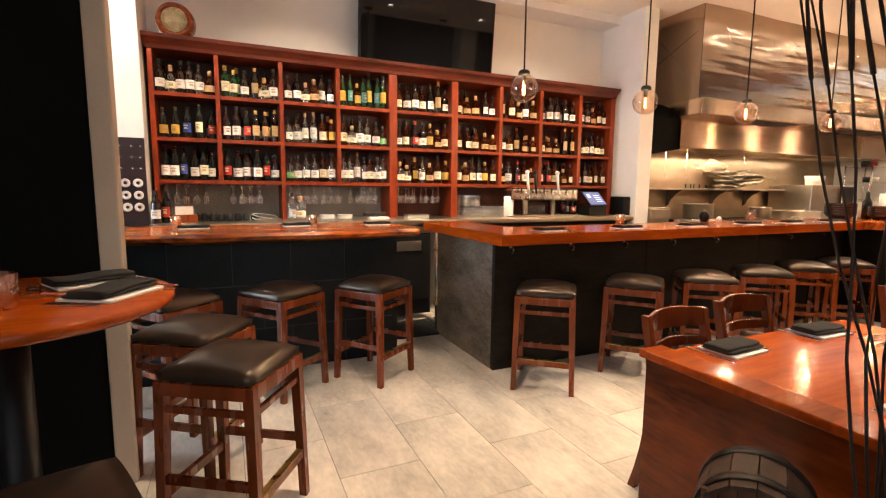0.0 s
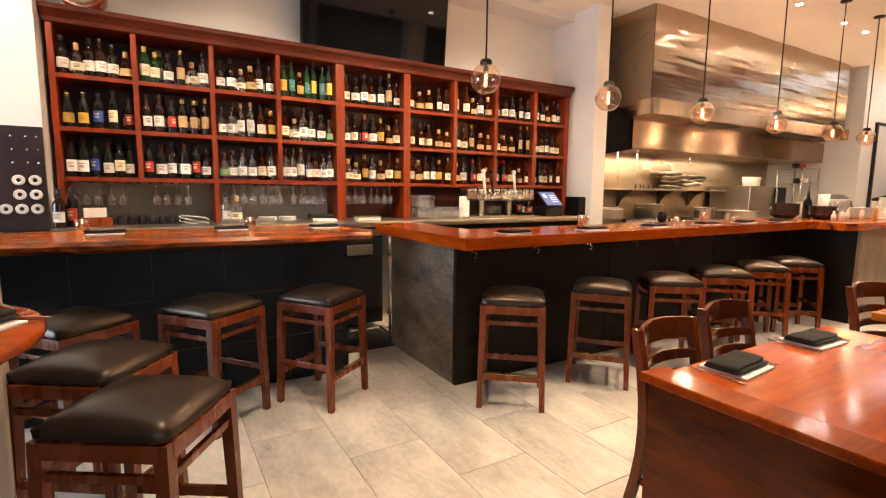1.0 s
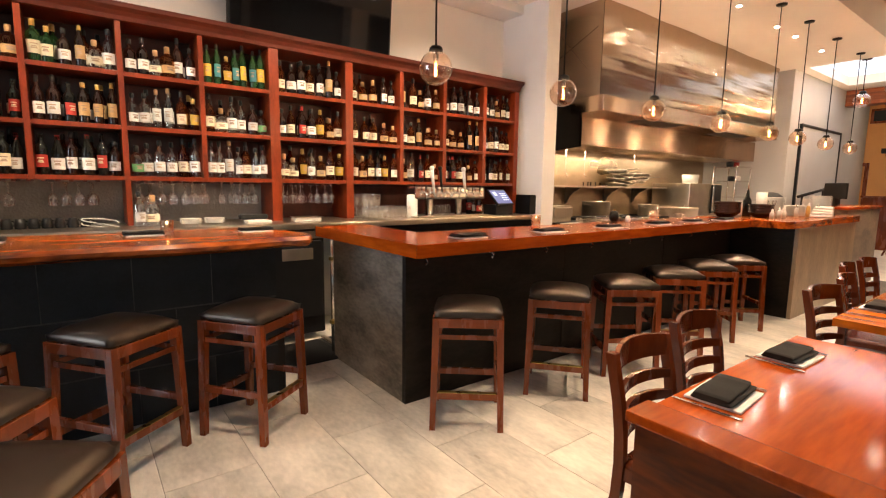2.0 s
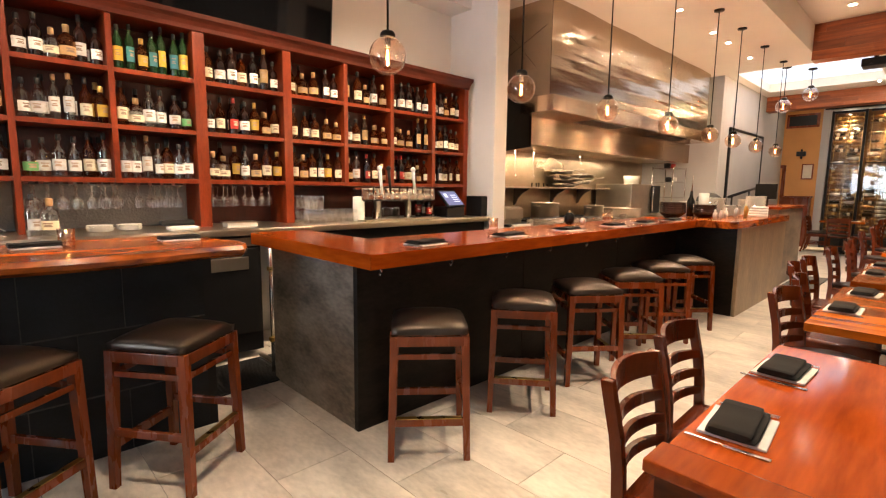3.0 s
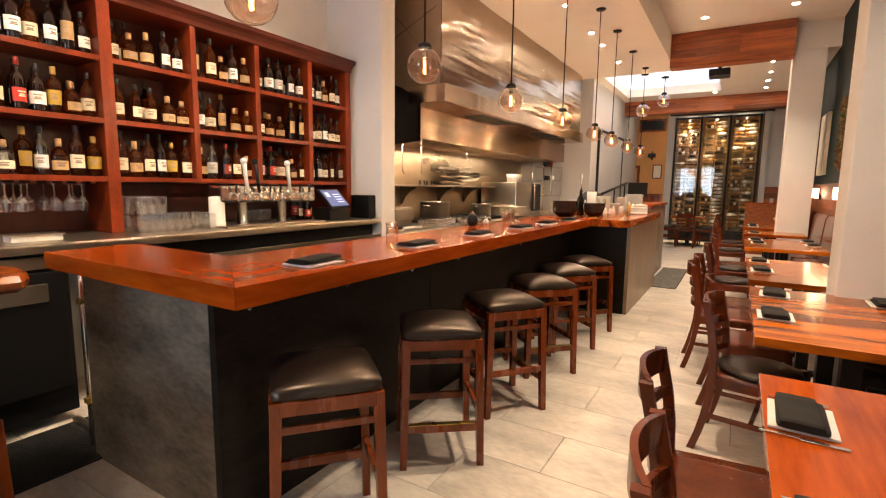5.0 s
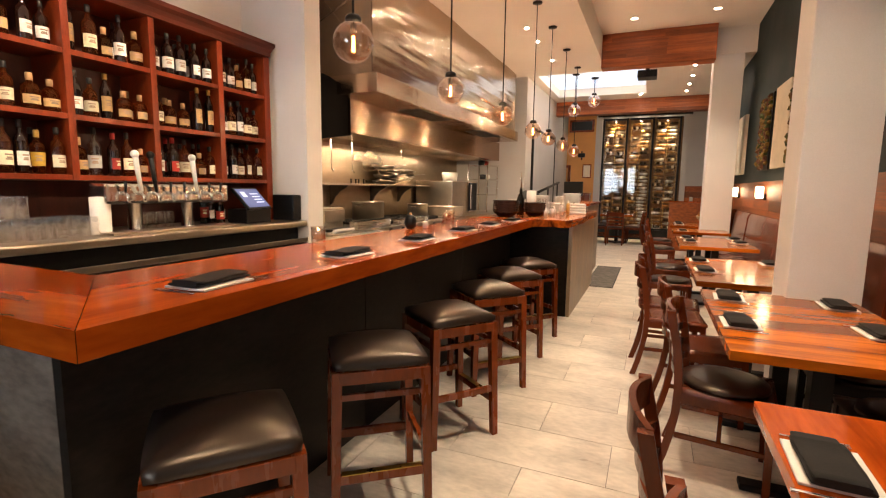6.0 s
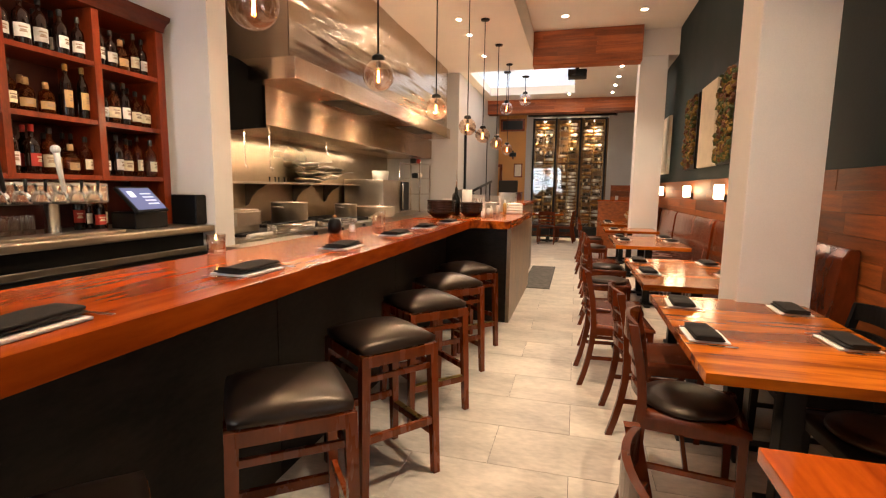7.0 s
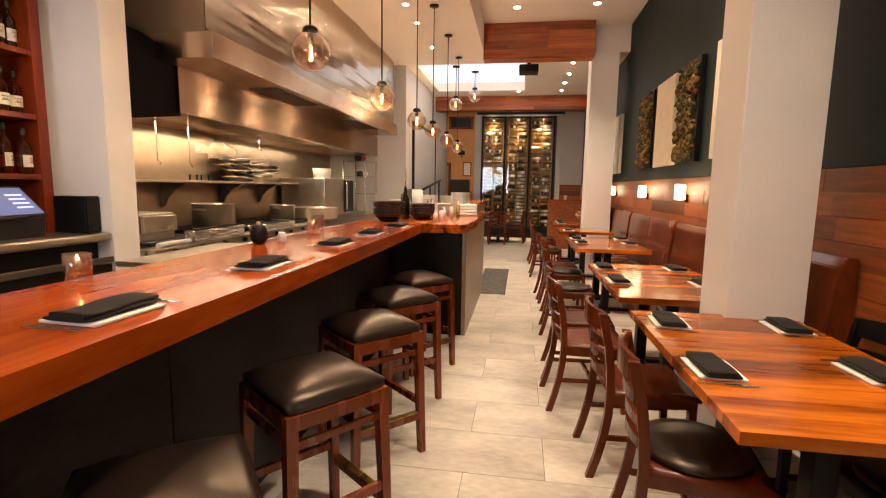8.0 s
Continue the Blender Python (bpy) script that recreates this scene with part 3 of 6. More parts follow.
def curved_slat(z, h, y):
    b = bmesh.new()
    n = 10
    rows = []
    for i in range(n + 1):
        u = -1 + 2 * i / n
        yy = y + 0.045 * (1 - u * u)
        zz = 0.012 * (1 - u * u)
        rows.append([b.verts.new((0.178 * u, yy + dy, z + zz * dz + (h if dz else 0))) for dy, dz in ((-0.009, 0), (0.009, 0), (0.009, 1), (-0.009, 1))])
    for a, c in zip(rows, rows[1:]):
        for k in range(4):
            b.faces.new([a[k], a[(k + 1) % 4], c[(k + 1) % 4], c[k]])
    b.faces.new(rows[0][::-1]), b.faces.new(rows[-1])
    return b


one = chair(pose(5.25, 3.735, 0, 0, 0, -8), True)
two = chair(pose(3.41, 3.79, 0, 0, 0, 3), False)
for x, y, r in ((3.97, 3.86, 1), (5.93, 3.77, 3), (6.62, 3.93, 4), (7.12, 3.92, -2), (9.75, 3.9, 3), (13.2, 3.95, -3)):
    copy_thing(two, pose(x, y, 0, 0, 0, r))
for x, y, r in ((9.15, 3.87, 2), (8.2, 3.9, -2), (11.3, 3.95, 0), (12.7, 3.95, 3)):
    copy_thing(one, pose(x, y, 0, 0, 0, r))
black_chair = chair(pose(5.12, 3.05, 0, 0, 0, 183), True, BLACK)
copy_thing(black_chair, pose(5.72, 3.06, 0, 0, 0, 178))

# low partition beside the first table
low = thing("booth_partition", "low glossy red-brown wooden partition beside the table", "partition")
part("panel", box(B(), 2.935, 3.01, 1.2, 3.76, 0, 0.745), PANEL_WOOD, low)
part("cap", box(B(), 2.92, 3.038, 1.18, 3.785, 0.748, 0.78, 0.006), RED_WOOD, low)

# ---- extractor hood and kitchen ----
HOOD = mat("wavy_stainless", (0.47, 0.365, 0.275), 0.22, metal=1.0, vary=0.03, scale=1.4, fine=5.0, bump=0, rvary=0.03, detail=1.0)
STEEL_LIP = mat("lip_steel", (0.62, 0.47, 0.35), 0.2, metal=1.0, vary=0.08, scale=1.2, fine=7, bump=0.004, stretch=(2.0, 1, 0.2), rvary=0.04, detail=1)
for surface, amount, turn in ((HOOD, 1.0, 0.0), (STEEL_LIP, 0.9, 0.25)):
    node = surface.node_tree.nodes["Principled BSDF"]
    node.inputs["Anisotropic"].default_value, node.inputs["Anisotropic Rotation"].default_value = amount, turn


def buckled(x0, x1, y, z0, z1, tip, crease=0.022):
    """A thin sheet panel that waves gently along its height, with a folded V that points down to tip."""
    b = B()
    nx, nz = 26, 84
    rows = []
    for j in range(nz + 1):
        v = j / nz
        row = []
        for i in range(nx + 1):
            u = i / nx
            x, z = x0 + (x1 - x0) * u, z0 + (z1 - z0) * v
            edge = math.sin(math.pi * u) ** 0.5 * math.sin(math.pi * v) ** 0.5
            wave = 0.0011 * math.sin(43 * z + 0.7 * math.sin(1.7 * x) + 0.35 * math.sin(4.3 * x)) + 0.0005 * math.sin(81 * z + 0.9 * math.sin(2.3 * x + 1.0))
            fold = crease * max(0.0, min((v - tip) * 1.1, 1.0) - 1.7 * abs(u - 0.5)) if v > tip else 0.0
            row.append(b.verts.new((x, y - edge * (wave + 0.003) - fold, z)))
        rows.append(row)
    for p, q in zip(rows, rows[1:]):
        for i in range(nx):
            b.faces.new([p[i], p[i + 1], q[i + 1], q[i]]).smooth = True
    return b


hood = thing("extractor_hood", "huge stainless steel extractor hood over the cooking line", "extractor hood")
part("upper_body", box(B(), 6.82, 12.15, 6.728, 8.04, 2.504, LOW - 0.003), HOOD, hood, "polished steel upper body")
for k in range(4):
    x0, x1 = 6.821 + 1.332 * k, 6.821 + 1.332 * (k + 1)
    part("creased_panel", buckled(x0, x1 - 0.002, 6.722, 2.506, LOW - 0.004, 0.12), HOOD, hood, "buckled mirror-like steel panel")
b = B()
for z0, z1, y0, y1 in ((2.86, 3.30, 6.95, 7.35), (3.30, 3.02, 6.80, 7.4)):
    tube(b, [(6.817, y0, z0), (6.817, y1, z1)], 0.003, seg=6)
part("fold_seam", b, HOOD, hood)
part("lip", box(B(), 6.805, 12.17, 6.66, 8.04, 2.315, 2.50, 0.004), STEEL_LIP, hood, "projecting steel lip")
part("lower_body", box(B(), 7.0, 12.398, 7.10, 8.04, 1.95, 2.312, 0.004), STEEL_BRUSHED, hood)
for x in (7.9, 10.2):
    part("filter_grille", box(B(), x, x + 1.0, 6.74, 7.04, 2.309, 2.3145), DARK_METAL, hood, "dark filter grille")

# ---- pendant lamps ----
GLOBE = clear("amber_globe", (1.0, 0.86, 0.74), 0.01, 0.13)
BULB = clear("bulb_glass", (1.0, 0.84, 0.62), 0.01, 0.05)
FILAMENT = glow("filament", (1.0, 0.45, 0.14), 32)


def pendant(x, y, z, top, size=1.0):
    top = z + (top - z) / size
    pd = thing("pendant_lamp", "clear glass globe pendant with a glowing filament bulb", "pendant lamp", pose(x, y, z), "pendants over the bar")
    g = part("globe", lathe(B(), [(0.028, 0.098)] + [(0.1 * math.sin(radians(a)), 0.1 * math.cos(radians(a))) for a in range(18, 181, 9)], 24), GLOBE, pd, "thin amber-tinted glass globe")
    g.visible_shadow = False
    part("cap", lathe(B(), [(0, 0.128), (0.03, 0.127), (0.04, 0.115), (0.042, 0.092), (0, 0.091)], 18), DARK_METAL, pd, "dark bronze cap")
    part("socket", lathe(B(), [(0, 0.09), (0.016, 0.09), (0.016, 0.045), (0, 0.045)], 12), DARK_METAL, pd)
    bulb = part("bulb", lathe(B(), [(0.010, 0.044), (0.016, 0.02), (0.0165, -0.04), (0.010, -0.054), (0, -0.057)], 12), BULB, pd)
    bulb.visible_shadow = False
    f = B()
    for k in range(4):
        a = k * math.pi / 2
        tube(f, [(0.004 * math.cos(a), 0.004 * math.sin(a), 0.03), (0.0075 * math.cos(a), 0.0075 * math.sin(a), -0.044)], 0.0021, seg=5)
    part("filament", f, FILAMENT, pd, "glowing orange filament")
    part("cord", tube(B(), [(0, 0, 0.125), (0, 0, top - z - 0.02)], 0.006, seg=8), DARK_METAL, pd)
    part("canopy", lathe(B(), [(0, top - z - 0.022), (0.055, top - z - 0.02), (0.06, top - z - 0.001), (0, top - z)], 20), DARK_METAL, pd)
    pd.scale = (size, size, size)
    lamp("pendant_light", "POINT", Matrix.Translation((x, y, z - 0.01)), 27, WARM, radius=0.004)
    return pd


for x in (3.518, 4.70, 5.955, 7.29, 8.61, 9.565, 10.737, 11.955):
    pendant(x, 5.525, 2.095, LOW)
for x, y, z in ((13.3, 5.75, 3.04), (13.77, 5.42, 3.29)):
    pendant(x, y, z, 3.78, 1.3)

# beams clad in short planks
def plank_beam(x0, x1, y0, y1, z0, z1, label):
    bm_ob = setting("beam", box(B(), x0 + 0.012, x1 - 0.012, y0, y1, z0 + 0.012, z1), BEAM_WOOD, label, "beam")
    rows = 4
    for r in range(rows):
        a = y0
        while a < y1 - 0.01:
            b = min(y1, a + random.uniform(0.45, 1.1))
            h = (z1 - z0) / rows
            part("plank", box(B(), x0, x0 + 0.0115, a + 0.001, b - 0.001, z0 + h * r + 0.001, z0 + h * (r + 1) - 0.001), BEAM_WOOD, bm_ob)
            a = b
    part("soffit_board", box(B(), x0, x1, y0, y1, z0, z0 + 0.0115), BEAM_WOOD, bm_ob)


plank_beam(11.6, 11.9, 3.335, 5.078, 3.47, HIGH - 0.003, "red-brown wooden ceiling beam clad in planks")
plank_beam(15.5, 15.8, 2.75, 6.545, 3.26, 3.598, "red-brown wooden beam in the rear hall")

# recessed lights; the one at (2.3, 4.3) is unseen, added to brighten the floor
CAN = glow("can_light", (1.0, 0.84, 0.62), 50)
CAN_BRIGHT = glow("bright_can_light", (1.0, 0.86, 0.68), 380)
for x, y, z in ((10.96, 4.55, HIGH), (10.93, 3.42, HIGH), (8.0, 4.55, HIGH), (8.0, 3.4, HIGH), (5.0, 4.5, HIGH), (5.0, 3.4, HIGH), (2.3, 4.3, HIGH),
                (8.29, 5.87, LOW), (9.50, 5.87, LOW), (10.17, 5.87, LOW), (11.33, 5.87, LOW), (7.0, 5.87, LOW), (5.1, 6.0, LOW), (2.2, 6.0, LOW), (3.7, 6.0, LOW), (0.75, 6.0, LOW),
                (12.5, 3.57, REAR), (13.35, 3.56, REAR), (14.16, 3.57, REAR), (14.93, 3.57, REAR), (14.99, 4.53, REAR), (16.4, 6.0, REAR)):
    dl = thing("downlight", "small round recessed ceiling light, lit", "downlight", pose(x, y, z), "downlights")
    small = 0.6 if z == LOW else 1.0
    part("rim", lathe(B(), [(0.045 * small, -0.001), (0.06 * small, -0.006), (0.062 * small, -0.001)], 20), WHITE, dl)
    part("lens", lathe(B(), [(0, -0.003), (0.045 * small, -0.003)], 20), CAN_BRIGHT if z == LOW and x > 6 else CAN, dl, "bright warm lens")
    shelf_spot = z == LOW and x < 6
    aim = look((x, y, z - 0.02), (x + 0.02, 7.45, 1.45)) if shelf_spot else pose(x, y, z - 0.02)
    watts = (140 if x < 3 else 205 if x < 4.5 else 140) if shelf_spot else 30 if z == LOW else 300 if x < 3 else 210
    lamp("downlight_beam", "SPOT", aim, watts, (1.0, 0.79, 0.56), cone=84 if shelf_spot else 60 if x < 3 else 76, radius=0.025)


# ---- bottles ----
def paint(name, colour, rough=0.6):
    return mat(name, colour, rough, vary=0.12, scale=30, fine=200, bump=0.0003, rand=0.28)


DARK_GLASS = mat("dark_bottle_glass", (0.012, 0.012, 0.010), 0.08, vary=0.2, scale=9, bump=0, rvary=0.03)
GREEN_GLASS = mat("green_bottle_glass", (0.010, 0.035, 0.010), 0.06, vary=0.2, scale=9, bump=0, rvary=0.03, spec=0.8)
AMBER_GLASS = let_through(mat("amber_bottle_glass", (0.055, 0.013, 0.003), 0.05, vary=0.3, scale=9, bump=0, rvary=0.03, rand=0.5, spec=1.0), 0.5, (0.95, 0.50, 0.16))
BROWN_GLASS = mat("brown_bottle_glass", (0.016, 0.006, 0.004), 0.05, vary=0.3, scale=9, bump=0, rvary=0.03, rand=0.5, spec=1.0)
PALE_GLASS = clear("pale_bottle_glass", (0.90, 0.91, 0.88), 0.04, 0.16)
CREAM, WHITE_LABEL, YELLOW, RED, BLUE, TAN, MINT, TURQ = (paint("label_" + n, c) for n, c in (
    ("cream", (0.70, 0.62, 0.44)), ("white", (0.76, 0.74, 0.70)), ("yellow", (0.52, 0.32, 0.04)), ("red", (0.42, 0.03, 0.02)),
    ("blue", (0.03, 0.06, 0.30)), ("tan", (0.48, 0.30, 0.13)), ("mint", (0.16, 0.42, 0.16)), ("turquoise", (0.04, 0.17, 0.19))))
CAP_BLACK, CAP_RED, CAP_GOLD, CAP_CORK = paint("cap_black", (0.015, 0.014, 0.013), 0.4), paint("cap_red", (0.35, 0.02, 0.015), 0.4), paint("cap_gold", (0.45, 0.27, 0.07), 0.35), paint("cap_cork", (0.45, 0.26, 0.12), 0.7)
INK = paint("print_ink", (0.36, 0.25, 0.17))

SHAPES = {
    "wine": ([(0, 0), (0.036, 0.002), (0.0375, 0.01), (0.0375, 0.185), (0.033, 0.208), (0.016, 0.232), (0.0145, 0.25), (0.0145, 0.29)], 0.30, 0.0145, (0.055, 0.145)),
    "burgundy": ([(0, 0), (0.039, 0.002), (0.041, 0.01), (0.041, 0.15), (0.034, 0.19), (0.018, 0.235), (0.0145, 0.25), (0.0145, 0.285)], 0.295, 0.0145, (0.04, 0.125)),
    "spirit": ([(0, 0), (0.038, 0.002), (0.040, 0.012), (0.041, 0.165), (0.037, 0.19), (0.017, 0.215), (0.0135, 0.225), (0.0135, 0.272)], 0.293, 0.0155, (0.045, 0.122)),
    "squat": ([(0, 0), (0.046, 0.002), (0.049, 0.012), (0.050, 0.12), (0.043, 0.152), (0.018, 0.168), (0.0145, 0.175), (0.0145, 0.20)], 0.226, 0.019, (0.035, 0.09)),
    "slim": ([(0, 0), (0.031, 0.002), (0.033, 0.012), (0.033, 0.20), (0.029, 0.222), (0.014, 0.255), (0.0125, 0.27), (0.0125, 0.305)], 0.325, 0.0145, (0.06, 0.165)),
    "tapered": ([(0, 0), (0.034, 0.002), (0.036, 0.01), (0.044, 0.16), (0.040, 0.185), (0.017, 0.205), (0.014, 0.215), (0.014, 0.25)], 0.275, 0.017, (0.05, 0.135)),
}


def bottle(shape, glass, label_mat, cap_mat, words, loc=(0, 0, -5)):
    prof, top, cap_r, (l0, l1) = SHAPES[shape]
    bt = thing("bottle", words, "bottle", pose(*loc), "bottles behind the bar")
    part("glass", lathe(B(), prof + [(0, prof[-1][1])], 16), glass, bt)
    part("cap", lathe(B(), [(prof[-1][0] + 0.0008, prof[-1][1] - 0.022), (cap_r, prof[-1][1] - 0.02), (cap_r, top - 0.003), (cap_r * 0.8, top), (0, top)], 12), cap_mat, bt)
    # paper label wrapped round the front of the body
    def radius(z):
        for (r0, z0), (r1, z1) in zip(prof, prof[1:]):
            if z0 <= z <= z1 and z1 > z0:
                return r0 + (r1 - r0) * (z - z0) / (z1 - z0)
        return prof[2][0]
    b = bmesh.new()
    n = 9
    lo, hi = [], []
    for k in range(n + 1):
        a = radians(-90 - 72 + 144 * k / n)
        for z, row in ((l0, lo), (l1, hi)):
            r = radius(z) + 0.0009
            row.append(b.verts.new((r * math.cos(a), r * math.sin(a), z)))
    for k in range(n):
        b.faces.new([lo[k], lo[k + 1], hi[k + 1], hi[k]]).smooth = True
    lab = part("label", b, label_mat, bt)
    b = bmesh.new()
    for zf, wf in ((0.72, 0.5), (0.52, 0.34), (0.40, 0.44)):
        z = l0 + (l1 - l0) * zf
        r = radius(z) + 0.0016
        lo, hi = [], []
        for k in range(5):
            a = radians(-90 - 60 * wf + 120 * wf * k / 4)
            lo.append(b.verts.new((r * math.cos(a), r * math.sin(a), z - 0.004))), hi.append(b.verts.new((r * math.cos(a), r * math.sin(a), z + 0.004)))
        for k in range(4):
            b.faces.new([lo[k], lo[k + 1], hi[k + 1], hi[k]])
    part("print", b, INK if label_mat not in (RED, BLUE) else CREAM, lab)
    return bt


MODELS = {
    "w1": ("wine", DARK_GLASS, CREAM, CAP_BLACK, "dark wine bottle with a cream label on the shelf"),
    "w2": ("burgundy", DARK_GLASS, WHITE_LABEL, CAP_RED, "dark wine bottle with a white label and red foil"),
    "w3": ("wine", DARK_GLASS, RED, CAP_BLACK, "dark wine bottle with a red label on the shelf"),
    "w4": ("burgundy", DARK_GLASS, YELLOW, CAP_GOLD, "dark wine bottle with a yellow label on the shelf"),
    "w5": ("wine", DARK_GLASS, BLUE, CAP_BLACK, "dark wine bottle with a blue label on the shelf"),
    "a1": ("spirit", AMBER_GLASS, CREAM, CAP_BLACK, "amber spirit bottle with a cream label on the shelf"),
    "a2": ("squat", AMBER_GLASS, TAN, CAP_CORK, "squat amber whiskey bottle with a cork stopper"),
    "a3": ("tapered", AMBER_GLASS, YELLOW, CAP_GOLD, "amber liqueur bottle with a yellow label"),
    "b1": ("spirit", BROWN_GLASS, WHITE_LABEL, CAP_BLACK, "dark brown spirit bottle with a white label"),
    "b2": ("slim", BROWN_GLASS, TAN, CAP_GOLD, "slim dark brown bottle with a tan label"),
    "b3": ("spirit", BROWN_GLASS, RED, CAP_RED, "dark brown spirit bottle with a red label"),
    "c1": ("spirit", PALE_GLASS, WHITE_LABEL, CAP_BLACK, "clear spirit bottle with a white label on the shelf"),
    "c2": ("slim", PALE_GLASS, WHITE_LABEL, CAP_CORK, "tall slim clear bottle with a cork stopper"),
    "c3": ("squat", PALE_GLASS, CREAM, CAP_CORK, "squat clear tequila bottle with a cream label"),
    "g1": ("slim", GREEN_GLASS, YELLOW, CAP_BLACK, "slim green bottle with a yellow label"),
    "g2": ("slim", GREEN_GLASS, TURQ, CAP_BLACK, "slim green bottle with a turquoise label"),
    "g3": ("tapered", GREEN_GLASS, CREAM, CAP_GOLD, "green bottle with a cream label on the shelf"),
    "g4": ("squat", PALE_GLASS, MINT, CAP_BLACK, "clear bottle with a bright green label"),
}
made = {}


def put_bottle(code, x, y, z):
    s, h = random.uniform(0.86, 1.04), random.uniform(0.86, 1.10)
    m = pose(x, y, z, 0, 0, random.uniform(-30, 30)) @ Matrix.Diagonal((s, s, h, 1))
    if code in made:
        return copy_thing(made[code], m @ Matrix.Diagonal([1 / v for v in made[code].scale] + [1]))
    made[code] = bottle(*MODELS[code])
    made[code].matrix_basis = m
    return made[code]


ROWS_OF_BOTTLES = [  # lowest shelf first, each compartment along the wall
    ["w2 w2 w5 w2 w1 w2", "w3 w2 b1 w2 w3 b1", "g4 c1 c1 c1 a1 c1", "c1 c1 c2 c1 a1 c1 c1", "c3 c3 a3 c1 a2 a1 a3", "a1 a2 a1 b1 a3 a1", "a2 c1 b3 a1 a2", "b1 b3 a1 a2 a1", "b1 b1 a1 a1 a1"],
    ["w4 w4 w5 w1 w3", "b1 b1 w3 b2 b2 b2", "c1 c1 c2 c2 a1 a3", "a1 c3 c1 c1 b1 g4", "b1 a1 b3 b1 a3 a2 a1", "a1 a1 a1 a2 a2", "b1 a1 b2 a2 a2", "a1 a2 a2 b2 b2", "b1 a1 b1 a1 a1"],
    ["b1 c3 b1 b1 c1 a2", "g3 g3 b1 b2 c3 c1", "b1 b1 c3 a2 b1 b1", "g1 g2 a3 g2 g1 g2 g1", "a1 b1 b1 a1 b1 b2 b1", "a1 a2 a2 b1 b1", "b2 a1 a2 b1 a2", "b1 b1 b1 b1 b1", "b1 b1 a2 a1 b1"],
]
for level, line in zip(LEVELS, ROWS_OF_BOTTLES):
    for (a0, a), (b, b1), codes in zip(POSTS, POSTS[1:], line):
        codes = codes.split()
        span = (b - a - 0.09) / max(1, len(codes) - 1)
        for k, code in enumerate(codes):
            x = a + 0.045 + span * k + random.uniform(-0.007, 0.007)
            put_bottle(code, x, FY + 0.075 + random.uniform(-0.012, 0.03), level + 0.033)
            if random.random() < 0.42:
                put_bottle(random.choice([code, "b1", "a1", code]), x + span * 0.35 if k < len(codes) - 1 else x - 0.01, FY + 0.20 + random.uniform(-0.01, 0.03), level + 0.033)
for code, x, y in (("b1", 0.99, 7.22), ("w3", 1.06, 7.26), ("c1", 2.10, 7.30), ("c3", 2.19, 7.33), ("b3", 5.54, 7.42), ("a1", 5.62, 7.5), ("b1", 5.58, 7.56), ("w3", 5.50, 7.55)):
    put_bottle(code, x, y, 1.06)


# ---- glasses on and under the shelves ----
def wine_glass(m):
    wg = thing("wine_glass", "clear stemmed wine glass hung upside down from a rack", "wine glass", m, "hanging wine glasses")
    ob = part("bowl", lathe(B(), [(0.0, -0.002), (0.033, -0.004), (0.006, -0.012), (0.0045, -0.07), (0.012, -0.082), (0.032, -0.105), (0.036, -0.13), (0.030, -0.17)], 14), TABLEWARE, wg)
    return wg


glass1 = None
for a, b in ((1.05, 1.98), (2.13, 3.08), (3.26, 3.82)):
    n = int((b - a) / 0.078)
    for k in range(n):
        for y in (7.52, 7.66):
            if random.random() < 0.2:
                continue
            m = pose(a + 0.078 * k + random.uniform(-0.006, 0.006), y, 1.385)
            glass1 = copy_thing(glass1, m) if glass1 else wine_glass(m)
rack = thing("glass_rack", "dark wooden runners for hanging glasses under the shelf", "glass rack")
for a, b in ((1.05, 1.98), (2.13, 3.08), (3.26, 3.82)):
    n = int((b - a) / 0.078)
    for k in range(n + 1):
        part("runner", box(B(), a + 0.078 * k - 0.052, a + 0.078 * k - 0.026, 7.46, 7.74, 1.388, 1.400), SHELF_SHADED, rack)


def tumbler(m, h=0.12, r=0.034, label="clear straight drinking glass standing upside down", group="glasses on the back counter"):
    tg = thing("drinking_glass", label, "glass", m, group)
    part("wall", lathe(B(), [(0, 0.0), (r, 0.001), (r * 1.08, h)], 14), TABLEWARE, tg)
    return tg


g1 = None
for j in range(3):
    for k in range(9):
        if random.random() < 0.12:
            continue
        m = pose(3.98 + 0.062 * k + random.uniform(-0.01, 0.01), 7.30 + 0.09 * j, 1.061)
        g1 = copy_thing(g1, m) if g1 else tumbler(m)
        if k < 3:
            m = pose(3.98 + 0.062 * k, 7.30 + 0.09 * j, 1.185)
            copy_thing(g1, m)
for k in range(5):
    copy_thing(g1, pose(4.86 + 0.07 * k, 7.5, 1.061))

# black cups in a row
cup = None
for k in range(8):
    m = pose(1.27 + 0.072 * k, 7.45, 1.061)
    if cup:
        copy_thing(cup, m)
    else:
        cup = thing("coffee_cup", "small black coffee cup turned upside down", "cup", m, "black cups")
        part("wall", lathe(B(), [(0.032, 0), (0.033, 0.03), (0.024, 0.07), (0, 0.072)], 14), BLACK, cup)
        part("ear", tube(B(), [(0.03, 0, 0.02), (0.048, 0, 0.025), (0.05, 0, 0.045), (0.029, 0, 0.055)], 0.004, seg=6), BLACK, cup)

